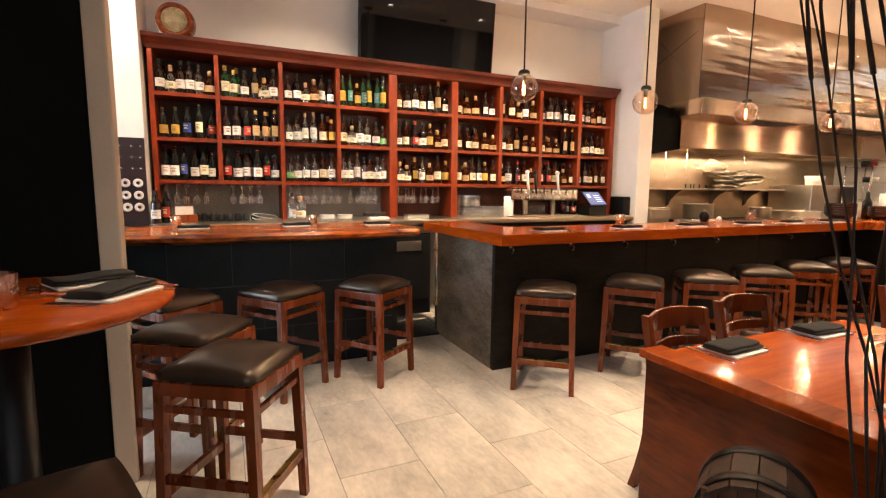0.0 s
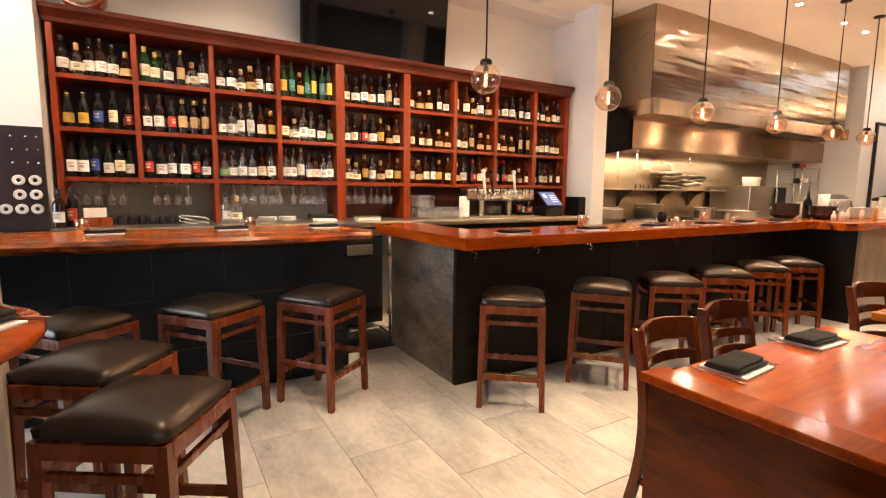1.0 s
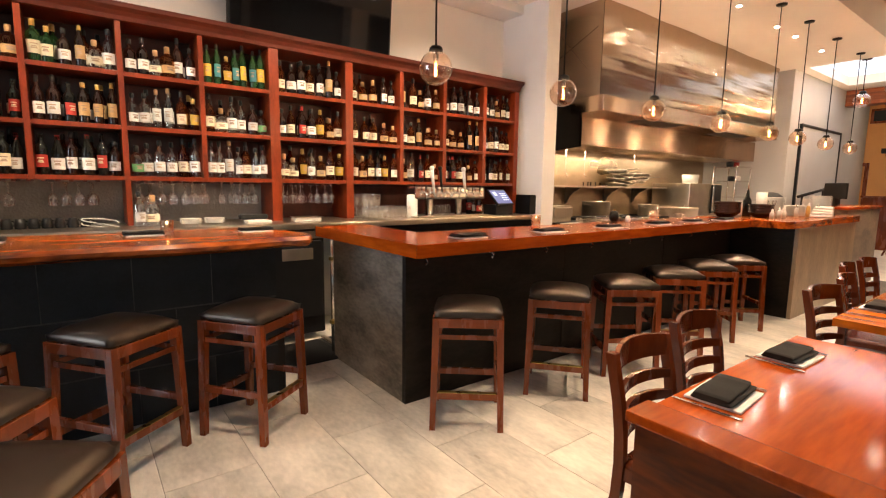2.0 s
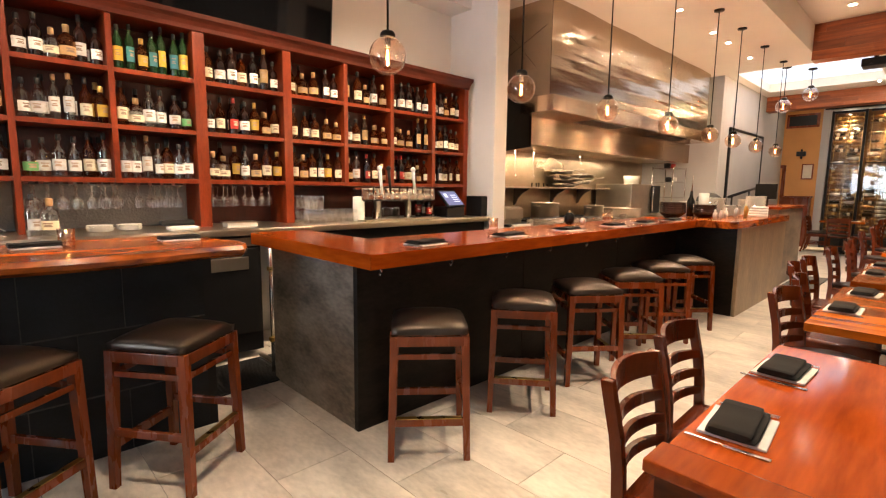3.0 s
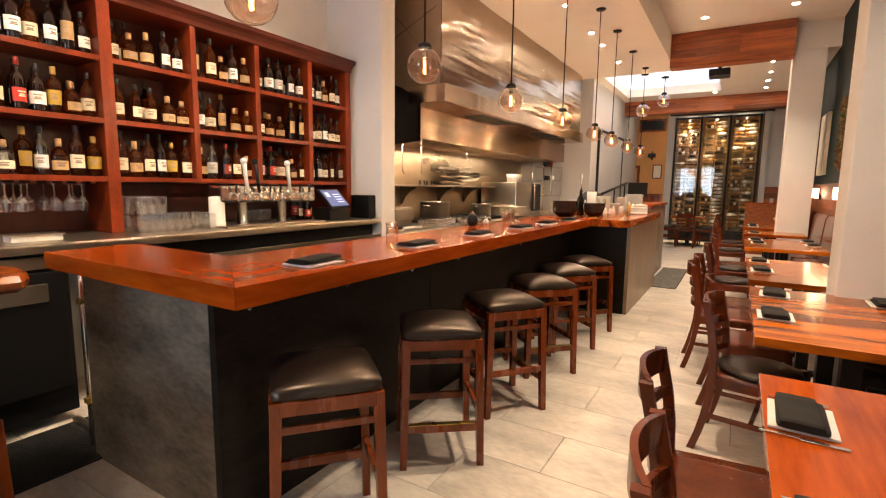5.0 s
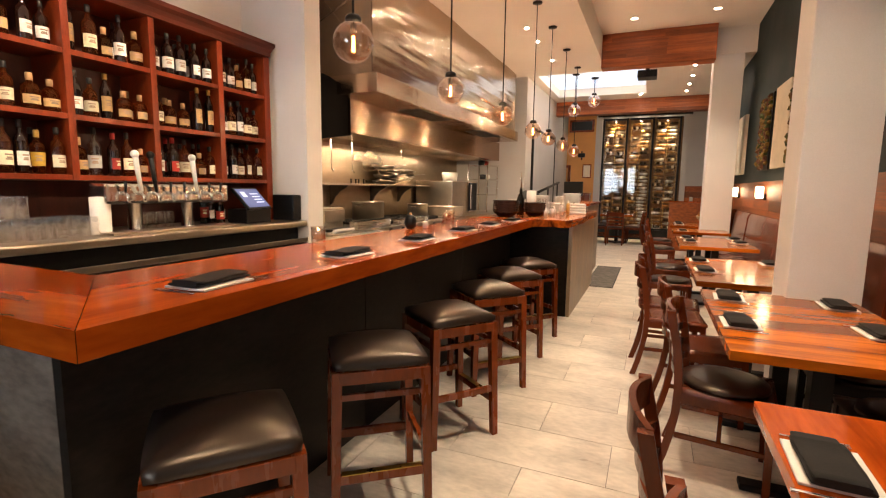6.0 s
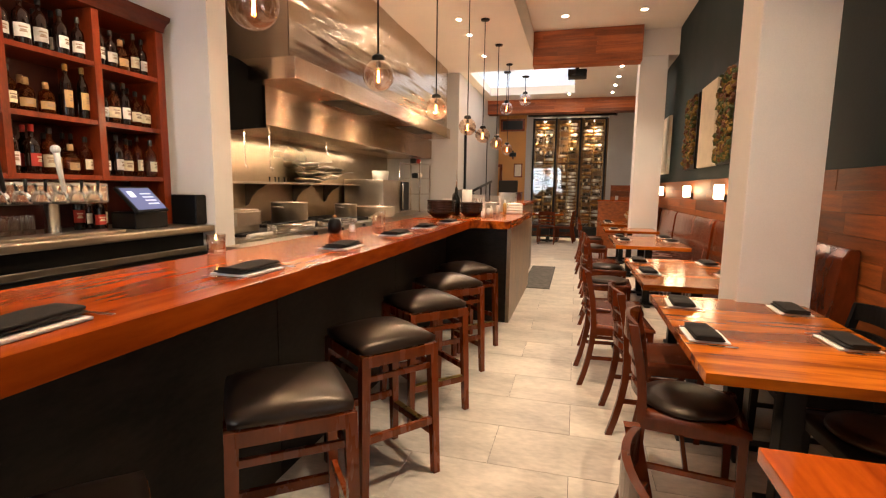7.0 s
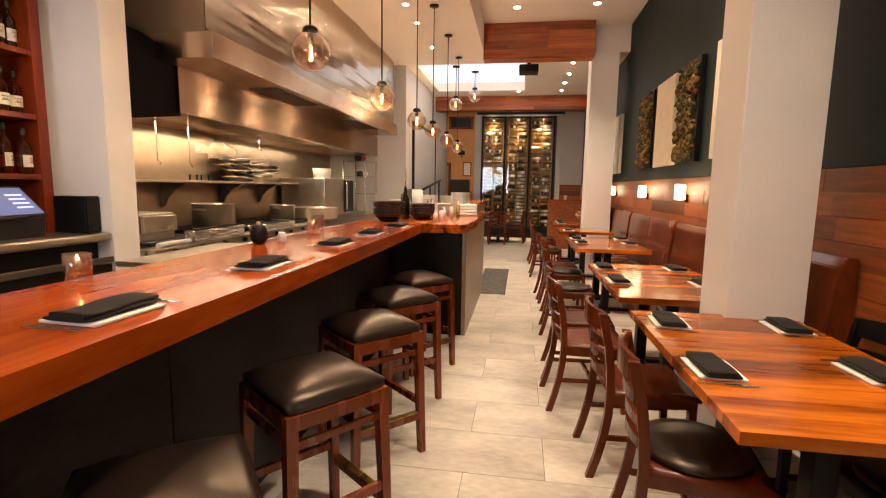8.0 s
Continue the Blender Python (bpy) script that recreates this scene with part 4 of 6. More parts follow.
plates = thing("plate_stack", "small stack of white side plates on the steel counter", "plates", pose(2.46, 7.42, 1.061))
for k in range(5):
    part("plate", lathe(B(), [(0, 0), (0.05, 0), (0.08, 0.010), (0.08, 0.013), (0.05, 0.004), (0, 0.004)], 20), WHITE, plates, at=pose(0, 0, 0.008 * k))
copy_thing(plates, pose(2.64, 7.44, 1.061))
towel = thing("bar_towel", "folded dark cloth on a white towel", "towel", pose(2.95, 7.28, 1.061))
part("white_fold", box(B(), -0.1, 0.1, -0.06, 0.06, 0, 0.025, 0.01), PAPER, towel)
part("dark_fold", box(B(), -0.13, 0.10, 0.04, 0.14, 0.027, 0.07, 0.02), NAPKIN, towel)
bowl = thing("shallow_tray", "white rectangular garnish tray on the counter", "tray", pose(3.38, 7.3, 1.061))
part("body", box(B(), -0.12, 0.12, -0.06, 0.06, 0, 0.035, 0.008), WHITE, bowl)
part("rim", box(B(), -0.13, 0.13, -0.07, 0.07, 0.036, 0.042, 0.003), STAINLESS, bowl)
roll = thing("paper_roll", "upright roll of white paper towel", "paper roll", pose(4.54, 7.33, 1.061))
part("paper", lathe(B(), [(0, 0), (0.055, 0), (0.057, 0.01), (0.057, 0.235), (0.02, 0.24), (0.02, 0.2), (0, 0.2)], 24), PAPER, roll)
cards = thing("card_box", "dark box with pale cards beside the shelves", "box", pose(1.2, 7.3, 1.061, 0, 0, 10))
part("body", box(B(), -0.09, 0.09, -0.05, 0.05, 0, 0.07, 0.004), STOOL_WOOD, cards)
part("card", box(B(), -0.08, 0.06, -0.02, 0.0, 0.03, 0.14), PAPER, cards)
wire = thing("cable_coil", "loop of white cable on the counter", "cable", pose(1.86, 7.36, 1.061))
part("loop", tube(B(), [(0.11 * math.cos(a / 6), 0.05 * math.sin(a / 6), 0.03 + 0.035 * math.sin(a / 9)) for a in range(0, 60, 2)], 0.004, seg=6), WHITE, wire)

# ---- beer taps ----
taps = thing("beer_tap_tower", "polished steel beer tower with a row of taps", "beer tap")
for x in (4.77, 5.17):
    part("column", lathe(B(), [(0.055, 0), (0.055, 0.01), (0.042, 0.014), (0.04, 0.2), (0, 0.2)], 20), CHROME, taps, at=pose(x, 7.34, 1.061))
part("manifold", box(B(), 4.53, 5.48, 7.245, 7.42, 1.252, 1.385, 0.02), CHROME, taps)
for k in range(8):
    x = 4.63 + 0.106 * k
    f = part("faucet", tube(B(), [(x, 7.262, 1.32), (x, 7.215, 1.325), (x, 7.19, 1.305), (x, 7.18, 1.265)], 0.014, 0.009, 10), CHROME, taps)
    part("collar", lathe(B(), [(0.02, -0.008), (0.02, 0.008), (0, 0.01)], 12), CHROME, f, at=pose(x, 7.255, 1.32, 90))
    if k in (1, 2, 5):
        b = B()
        tube(b, [(x, 7.21, 1.335), (x - 0.02, 7.205, 1.45), (x - 0.035, 7.2, 1.56)], 0.012, 0.017, 10)
        bmesh.ops.create_uvsphere(b, u_segments=12, v_segments=8, radius=0.026, matrix=Matrix.Translation((x - 0.038, 7.2, 1.575)))
        part("tap_lever", b, WHITE if k != 2 else BLACK, f)
    else:
        part("tap_lever", tube(B(), [(x, 7.21, 1.335), (x, 7.205, 1.40)], 0.007, 0.01, 8), BLACK, f)
part("drip_tray", box(B(), 4.5, 5.5, 7.15, 7.32, 1.062, 1.078, 0.003), STAINLESS, taps)

# till
till = thing("till", "black touch-screen till with a lit blue screen", "till", pose(5.80, 7.34, 1.061, 0, 0, 0))
part("base", box(B(), -0.14, 0.14, -0.10, 0.12, 0, 0.12, 0.008), BLACK, till)
tilt = pose(-0.01, -0.03, 0.205, -42, 0, 14) @ Matrix.Diagonal((1.25, 1, 1.25, 1))
scr = part("screen", box(B(), -0.145, 0.145, -0.012, 0.012, -0.095, 0.095, 0.005), BLACK, till, at=tilt)
part("display", box(B(), -0.13, 0.13, -0.0145, -0.0125, -0.08, 0.08), glow("screen_blue", (0.09, 0.11, 0.24), 0.9), scr, "lit blue display")
for k in range(4):
    part("line", box(B(), 0.0, 0.10, -0.0165, -0.015, 0.03 - 0.025 * k, 0.04 - 0.025 * k), glow("screen_line", (0.5, 0.55, 0.7), 0.8), scr)
part("icon", box(B(), -0.10, -0.05, -0.0165, -0.015, 0.01, 0.055), glow("screen_icon", (0.6, 0.65, 0.75), 0.8), scr)
printer = thing("speaker_box", "black upright speaker box beside the till", "speaker")
part("body", box(B(), 6.16, 6.27, 7.18, 7.42, 1.061, 1.30, 0.008), BLACK, printer)
part("front_grille", box(B(), 6.165, 6.265, 7.174, 7.179, 1.07, 1.29), DARK_METAL, printer)

# underbar rail and hanging glasses inside the bar
sink = thing("underbar_sink", "stainless steel underbar rail with dark opening", "sink")
part("rail", box(B(), 4.0, 6.27, 7.10, 7.118, 0.86, 0.90, 0.004), STAINLESS, sink)
# a solid black box paints the shade of the opening
part("apron", box(B(), 4.0, 6.27, 7.119, 7.215, 0.3, 0.85), BLACK, sink)
side = thing("side_shelf", "narrow steel ledge beside the wing wall", "ledge")
part("top", box(B(), 5.75, 6.7, 6.1, 6.6, 0.93, 0.96, 0.004), STAINLESS, side)
part("leg", box(B(), 6.2, 6.26, 6.3, 6.36, 0.0, 0.929), STAINLESS, side)
for x, y in ((4.25, 5.98), (4.37, 6.02), (4.48, 5.98), (3.83, 6.05), (3.95, 6.05)):
    copy_thing(glass1, pose(x, y, 1.012))
gl = thing("glass_hanger", "slim steel rail holding stemmed glasses inside the bar", "rail")
part("rod", box(B(), 3.7, 4.7, 6.0, 6.02, 1.015, 1.023), STAINLESS, gl)
part("arm", box(B(), 4.15, 4.17, 5.85, 6.02, 1.024, 1.032), STAINLESS, gl)

# television over the shelves
tv = thing("television", "large black wall television, switched off", "television", pose(3.665, 7.62, 3.17, 5, 0, 0))
part("cabinet", box(B(), -0.80, 0.80, 0.0, 0.06, -0.46, 0.46, 0.008), BLACK, tv)
SCREEN = mat("black_screen", (0.006, 0.006, 0.007), 0.05, vary=0.05, scale=2, bump=0, rvary=0.03)
part("screen", box(B(), -0.78, 0.78, -0.004, -0.001, -0.435, 0.445), SCREEN, tv, "glossy black glass screen")
part("bracket", box(B(), -0.2, 0.2, 0.061, 0.16, -0.2, 0.2), DARK_METAL, tv)

# barrel clock on the cornice
clock = thing("barrel_clock", "dark round barrel-shaped clock resting on the cornice", "clock", pose(1.19, 7.62, 2.832, 0, 0, -6))
part("case", lathe(B(), [(0, -0.10), (0.13, -0.10), (0.152, -0.06), (0.158, 0.0), (0.152, 0.07), (0.14, 0.11), (0.115, 0.112), (0.105, 0.09), (0, 0.09)], 28), STOOL_WOOD, clock, "dark turned wooden case", at=pose(0, 0, 0, 90))
face = part("dial", lathe(B(), [(0, 0.0955), (0.104, 0.0955), (0.104, 0.091)], 28), mat("old_dial", (0.42, 0.34, 0.20), 0.6, vary=0.25, scale=14), clock, "aged cream dial", at=pose(0, 0, 0, 90))
b = B()
for k in range(12):
    a = k * math.pi / 6
    box(b, 0.085 * math.cos(a) - 0.006, 0.085 * math.cos(a) + 0.006, 0.085 * math.sin(a) - 0.006, 0.085 * math.sin(a) + 0.006, 0.0965, 0.098)
tagged(part("hour_marks", b, INK, face), kind="stuff")
part("pointer", box(B(), -0.003, 0.003, -0.06, 0.02, 0.0985, 0.1), INK, face, at=pose(0, 0, 0, 0, 0, 35))
part("pointer", box(B(), -0.003, 0.003, -0.045, 0.02, 0.1005, 0.102), INK, face, at=pose(0, 0, 0, 0, 0, 160))

# dark panel with white rings on the white wall
board = thing("ring_board", "dark grey wall board with rows of white rings", "wall board")
part("board", box(B(), 0.60, 0.93, 7.215, 7.248, 1.04, 1.77, 0.004), mat("dark_board", (0.035, 0.024, 0.028), 0.4, vary=0.2, scale=5, bump=0.0005), board)
for z, xs_ in ((1.40, (0.78, 0.87)), (1.30, (0.78, 0.87)), (1.20, (0.70, 0.785, 0.87))):
    for x in xs_:
        part("ring", lathe(B(), [(0.014, 0.0), (0.036, 0.0), (0.036, 0.008), (0.014, 0.008), (0.014, 0.0)], 18), WHITE, board, at=pose(x, 7.213, z, 90))
for z in (1.52, 1.61, 1.70):
    for x in (0.68, 0.76, 0.84, 0.9):
        part("peg", lathe(B(), [(0.006, 0), (0.006, 0.012), (0, 0.012)], 8), CHROME, board, at=pose(x, 7.213, z, 90))

# ---- place settings ----
def setting_place(m, height=0):
    ps = thing("place_setting", "folded black napkin on a white card with fork and knife", "place setting", m, "place settings")
    part("plate_card", box(B(), -0.104, 0.104, -0.080, 0.080, 0.0, 0.008, 0.003), PAPER, ps, "white card")
    b = bmesh.new()
    for d0, d1, z0, z1, turn in ((-0.062, 0.060, 0.0105, 0.0215, 0.0), (-0.058, 0.046, 0.0195, 0.029, 0.03)):
        rows = []
        for i in range(9):
            x = -0.110 + 0.0275 * i
            lift = 0.0025 * math.sin(31 * x + 9 * d1) + 0.003 * (x / 0.11) ** 2 * (z0 > 0.015)
            ring = []
            for k in range(14):
                a = 2 * math.pi * k / 14
                u, v = math.cos(a), math.sin(a)
                y = (d0 + d1) / 2 + (d1 - d0) / 2 * math.copysign(abs(u) ** 0.35, u) * (1 - 0.05 * (abs(x) > 0.1)) + turn * x
                ring.append(b.verts.new((x, y, (z0 + z1) / 2 + (z1 - z0) / 2 * math.copysign(abs(v) ** 0.7, v) + (lift if v > 0 else 0))))
            rows.append(ring)
        for p, q in zip(rows, rows[1:]):
            for k in range(14):
                b.faces.new([p[k], p[(k + 1) % 14], q[(k + 1) % 14], q[k]]).smooth = True
        b.faces.new(rows[0][::-1]), b.faces.new(rows[-1])
    part("napkin", b, NAPKIN, ps, "folded black cloth napkin")
    f = B()
    box(f, -0.14, -0.134, -0.075, 0.01, 0.001, 0.004, 0.001)
    for k in range(4):
        box(f, -0.149 + 0.0062 * k, -0.1462 + 0.0062 * k, 0.035, 0.075, 0.003, 0.005)
    box(f, -0.149, -0.1255, 0.01, 0.036, 0.002, 0.005, 0.001)
    part("fork", f, CHROME, ps, "steel fork")
    k = box(B(), 0.132, 0.146, -0.01, 0.095, 0.001, 0.0035, 0.001)
    box(k, 0.134, 0.143, -0.10, -0.012, 0.001, 0.006, 0.001)
    part("knife", k, CHROME, ps, "steel table knife")
    return ps


first = setting_place(pose(3.69, 5.40, 1.07, 0, 0, 3))
for x, y, z, r in ((4.45, 5.40, 1.07, -3), (5.20, 5.41, 1.07, 2), (5.94, 5.40, 1.07, -2), (6.58, 5.40, 1.07, 4), (7.2, 5.37, 1.07, -2),
                   (1.30, 6.62, 1.053, 0), (2.06, 6.66, 1.053, 2), (2.74, 6.62, 1.053, -2),
                   (3.315, 3.69, 0.751, 184), (3.905, 3.70, 0.751, 178), (3.32, 3.1, 0.751, 0), (3.9, 3.1, 0.751, 2),
                   (5.25, 3.69, 0.751, 180), (5.88, 3.66, 0.751, 177), (5.31, 3.13, 0.751, 3), (5.89, 3.13, 0.751, -2),
                   (6.96, 3.69, 0.751, 181), (7.56, 3.69, 0.751, 178), (6.94, 3.13, 0.751, 2), (7.58, 3.13, 0.751, 0),
                   (9.47, 3.64, 0.751, 180), (9.93, 3.66, 0.751, 180), (9.5, 3.09, 0.751, 0), (10.0, 3.09, 0.751, 0),
                   (11.2, 3.64, 0.751, 180), (12.8, 3.62, 0.751, 180), (13.3, 3.62, 0.751, 180), (12.8, 3.1, 0.751, 0),
                   (1.12, 4.32, 1.061, 30), (1.22, 4.10, 1.061, 60)):
    copy_thing(first, pose(x, y, z, 0, 0, r))


def candle(m, lit=True):
    cd = thing("candle_glass", "thick clear glass votive holding a lit tealight", "candle", m, "candle glasses")
    part("glass_cup", lathe(B(), [(0, 0), (0.038, 0.002), (0.042, 0.09), (0.0405, 0.0905), (0.036, 0.022), (0, 0.020)], 20), TABLEWARE, cd).visible_shadow = False
    part("gel", lathe(B(), [(0, 0.0205), (0.034, 0.0225), (0.0365, 0.060), (0, 0.060)], 20), clear("clear_gel", (1.0, 0.93, 0.82), 0.03, 0.06), cd, "clear lamp oil").visible_shadow = False
    wax = part("wax", lathe(B(), [(0, 0.0605), (0.010, 0.0605), (0.010, 0.066), (0, 0.066)], 14), PAPER, cd, "floating wick disc")
    part("flame", lathe(B(), [(0, 0.067), (0.005, 0.072), (0.003, 0.080), (0, 0.087)], 8), glow("candle_flame", (1.0, 0.50, 0.14), 60), wax, "small warm flame")
    return cd


votive = candle(pose(1.0, 4.0, 1.061))
for x, y, z in ((2.2, 6.72, 1.053), (4.79, 5.83, 1.07), (6.56, 5.80, 1.07), (1.16, 6.8, 1.053)):
    copy_thing(votive, pose(x, y, z))
water = tumbler(pose(6.5, 5.74, 1.07), 0.13, 0.036, "clear water glass on the bar top", "glasses on the bar")
jug = thing("ceramic_pot", "small rounded black ceramic pot on the bar top", "pot", pose(5.86, 5.80, 1.07))
part("body", lathe(B(), [(0, 0), (0.03, 0.002), (0.045, 0.03), (0.047, 0.06), (0.036, 0.095), (0.018, 0.108), (0, 0.11)], 20), BLACK, jug)
part("stopper", lathe(B(), [(0.012, 0.106), (0.013, 0.122), (0, 0.126)], 10), CAP_CORK, jug)
salt = thing("salt_cellar", "small white ceramic salt shaker", "shaker", pose(6.0, 5.74, 1.07))
part("body", lathe(B(), [(0, 0), (0.022, 0.002), (0.026, 0.03), (0.016, 0.055), (0, 0.06)], 16), WHITE, salt)
part("lid", lathe(B(), [(0.012, 0.055), (0.011, 0.066), (0, 0.068)], 12), CHROME, salt)

# round high table
rt = thing("round_high_table", "round glossy dark red-brown high table on a black post", "table", pose(0.97, 4.12, 0))
part("tabletop", lathe(B(), [(0, 1.025), (0.385, 1.025), (0.40, 1.035), (0.402, 1.05), (0.395, 1.06), (0, 1.06)], 48), RED_WOOD, rt)
part("post", lathe(B(), [(0.045, 0.02), (0.045, 1.02), (0, 1.02)], 20), BLACK, rt)
part("base", lathe(B(), [(0, 0.0), (0.28, 0.0), (0.28, 0.012), (0.06, 0.05), (0, 0.05)], 28), BLACK, rt)

# ---- wainscot of planks, caps, booths, sconces, pictures on the side wall ----
base = bpy.data.objects["wall_side_base"]
for r in range(12):
    z0, a = 0.004 + 0.127 * r, 4.4 - random.uniform(0, 0.7)
    while a < END - 0.02:
        b = min(END, a + random.choice((0.6, 0.8, 1.0, 1.25)))
        part("plank", box(B(), max(a, 4.4) + 0.001, b - 0.001, SIDE - 0.003, SIDE + 0.012 + random.uniform(0, 0.004), z0 + 0.001, z0 + 0.125, 0.0), WALL_WOOD, base)
        a = b


def booth(x0, x1, back=None):
    bh = thing("booth_bench", "wall bench with polished red-brown wooden back and leather seat", "bench", group="wall benches")
    part("plinth", box(B(), x0, x1, SIDE + 0.03, SIDE + 0.40, 0, 0.38), STOOL_WOOD, bh)
    part("seat", box(B(), x0, x1, SIDE + 0.03, SIDE + 0.45, 0.384, 0.47, 0.02), BOOTH_LEATHER, bh, "padded leather seat")
    b = B()
    vs = [[b.verts.new((x, y, z)) for y, z in ((SIDE + 0.03, 0.474), (SIDE + 0.16, 0.474), (SIDE + 0.11, 1.03), (SIDE + 0.085, 1.08), (SIDE + 0.03, 1.08))] for x in (back or x0, x1)]
    b.faces.new(vs[0][::-1]), b.faces.new(vs[1])
    for k in range(5):
        b.faces.new([vs[0][k], vs[0][(k + 1) % 5], vs[1][(k + 1) % 5], vs[1][k]])
    bmesh.ops.bevel(b, geom=list(b.edges), offset=0.005, segments=2, affect="EDGES")
    part("backrest", b, BOOTH_WOOD, bh, "sloping polished wooden backrest")
    return bh


for x0, x1 in ((6.45, 8.58), (8.66, 10.6), (10.7, 11.88), (12.32, 14.2)):
    booth(x0, x1, 6.03 if x0 < 7 else None)
SHADE = glow("sconce_shade", (1.0, 0.78, 0.48), 10)
for x in (8.6, 10.13, 12.24):
    sc = thing("wall_sconce", "small square glowing white glass wall sconce", "wall lamp", pose(x, SIDE + 0.016, 1.38), "wall sconces")
    part("bracket", box(B(), -0.03, 0.03, 0.0, 0.03, -0.10, -0.02, 0.004), DARK_METAL, sc)
    part("shade", box(B(), -0.045, 0.045, 0.032, 0.115, -0.075, 0.075, 0.012), SHADE, sc, "glowing frosted shade")
    lamp("sconce_light", "POINT", pose(x, SIDE + 0.22, 1.42), 3.6, (1.0, 0.70, 0.38), radius=0.06)

MOSS = [mat("moss_" + n, c, 0.9, vary=0.3, scale=30, fine=120, bump=0.004, island=True) for n, c in (("gold", (0.20, 0.12, 0.02)), ("green", (0.05, 0.06, 0.012)), ("rust", (0.11, 0.04, 0.015)))]
CANVAS = mat("pale_canvas", (0.74, 0.66, 0.52), 0.8, vary=0.06, scale=8, fine=220, bump=0.001)


def picture(x0, x1, moss):
    pc = thing("moss_panel" if moss else "pale_panel", "framed panel of golden and green preserved moss" if moss else "plain cream wall panel", "wall panel", pose((x0 + x1) / 2, SIDE, 2.165), "wall panels")
    w = (x1 - x0) / 2
    part("frame", box(B(), -w, w, 0.003, 0.05, -0.49, 0.49, 0.004), DARK_METAL if moss else CANVAS, pc)
    if not moss:
        part("canvas", box(B(), -w + 0.004, w - 0.004, 0.051, 0.056, -0.486, 0.486), CANVAS, pc)
    else:
        rnd = random.Random(int(x0 * 100))
        for mt in MOSS:
            b = bmesh.new()
            for _ in range(110):
                r = rnd.uniform(0.02, 0.05)
                bmesh.ops.create_icosphere(b, subdivisions=1, radius=r, matrix=Matrix.LocRotScale((rnd.uniform(-w + 0.04, w - 0.04), 0.055 + rnd.uniform(0, 0.02), rnd.uniform(-0.45, 0.45)), Euler((rnd.random() * 6, rnd.random() * 6, 0)), (1, 0.7, 1)))
            for v in b.verts:
                v.co += Vector((rnd.uniform(-0.008, 0.008), rnd.uniform(-0.008, 0.008), rnd.uniform(-0.008, 0.008)))
            tagged(part("moss", b, mt, pc), kind="stuff")
    return pc


for x0, x1, moss in ((7.55, 8.02, False), (8.40, 9.0, True), (9.14, 9.85, False), (10.02, 10.65, True), (12.05, 12.75, False), (12.9, 13.5, True)):
    picture(x0, x1, moss)

# ---- kitchen ----
kshelf = thing("kitchen_wall_shelf", "stainless steel wall shelf on curved brackets", "wall shelf")
part("board", box(B(), 6.6, 10.45, 7.72, 8.045, 1.40, 1.425, 0.003), STAINLESS, kshelf)
for x in (7.0, 7.9, 8.9, 9.75):
    b = B()
    pts = [(8.045, 1.398), (7.76, 1.398), (7.80, 1.365), (7.89, 1.32), (7.97, 1.24), (8.01, 1.16), (8.045, 1.14)]
    vs = [[b.verts.new((x + d, y, z)) for y, z in pts] for d in (-0.012, 0.012)]
    b.faces.new(vs[0]), b.faces.new(vs[1][::-1])
    for k in range(len(pts)):
        b.faces.new([vs[0][k], vs[0][(k + 1) % len(pts)], vs[1][(k + 1) % len(pts)], vs[1][k]])
    # bracket is stainless too; the darker tone paints in its shade
    part("bracket", b, SHADED_STEEL, kshelf, "stainless steel bracket with shade put into its colour")


def pan(m, r=0.15):
    pn = thing("frying_pan", "worn steel frying pan piled on the shelf", "pan", m, "pans on the shelf")
    part("dish", lathe(B(), [(0, 0), (r * 0.72, 0), (r, 0.045), (r * 1.02, 0.047), (r * 0.74, 0.006), (0, 0.006)], 20), STAINLESS, pn)
    part("grip", box(B(), r, r + 0.18, -0.012, 0.012, 0.038, 0.05, 0.004), STAINLESS, pn)
    return pn


p0 = None
for k in range(16):
    m = pose(8.95 + 0.13 * (k % 7) + random.uniform(-0.04, 0.04), 7.87, 1.43 + 0.032 * (k // 2), random.uniform(-8, 8), random.uniform(-10, 6), random.uniform(0, 360))
    p0 = copy_thing(p0, m) if p0 else pan(m)

line = thing("cooking_range", "long stainless steel cooking range with burners", "range")
part("body", box(B(), 6.6, 9.62, 7.15, 8.0, 0.1, 0.90, 0.006), STAINLESS, line)
part("front_rail", box(B(), 6.6, 9.62, 7.06, 7.14, 0.82, 0.90, 0.01), STAINLESS, line)
part("griddle", box(B(), 6.72, 7.45, 7.2, 7.9, 0.904, 0.93, 0.004), DARK_METAL, line)
for k in range(3):
    g = B()
    x0 = 7.55 + 0.68 * k
    box(g, x0, x0 + 0.62, 7.2, 7.23, 0.905, 0.95), box(g, x0, x0 + 0.62, 7.87, 7.9, 0.905, 0.95), box(g, x0, x0 + 0.03, 7.23, 7.87, 0.905, 0.95), box(g, x0 + 0.59, x0 + 0.62, 7.23, 7.87, 0.905, 0.95)
    for j in range(5):
        box(g, x0 + 0.03, x0 + 0.59, 7.3 + 0.12 * j, 7.325 + 0.12 * j, 0.93, 0.95)
    part("grate", g, DARK_METAL, line)
for k in range(9):
    part("knob", lathe(B(), [(0, 0), (0.024, 0), (0.022, 0.03), (0, 0.032)], 12), BLACK, line, at=pose(6.8 + 0.32 * k, 7.058, 0.86, 90))
fry = thing("fryer_basket", "steel fryer with raised back and baskets", "fryer")
part("body", box(B(), 6.72, 7.12, 7.3, 7.75, 0.932, 1.15, 0.006), STAINLESS, fry)
part("lid", box(B(), 6.74, 7.10, 7.26, 7.296, 1.0, 1.13, 0.004), STAINLESS, fry)


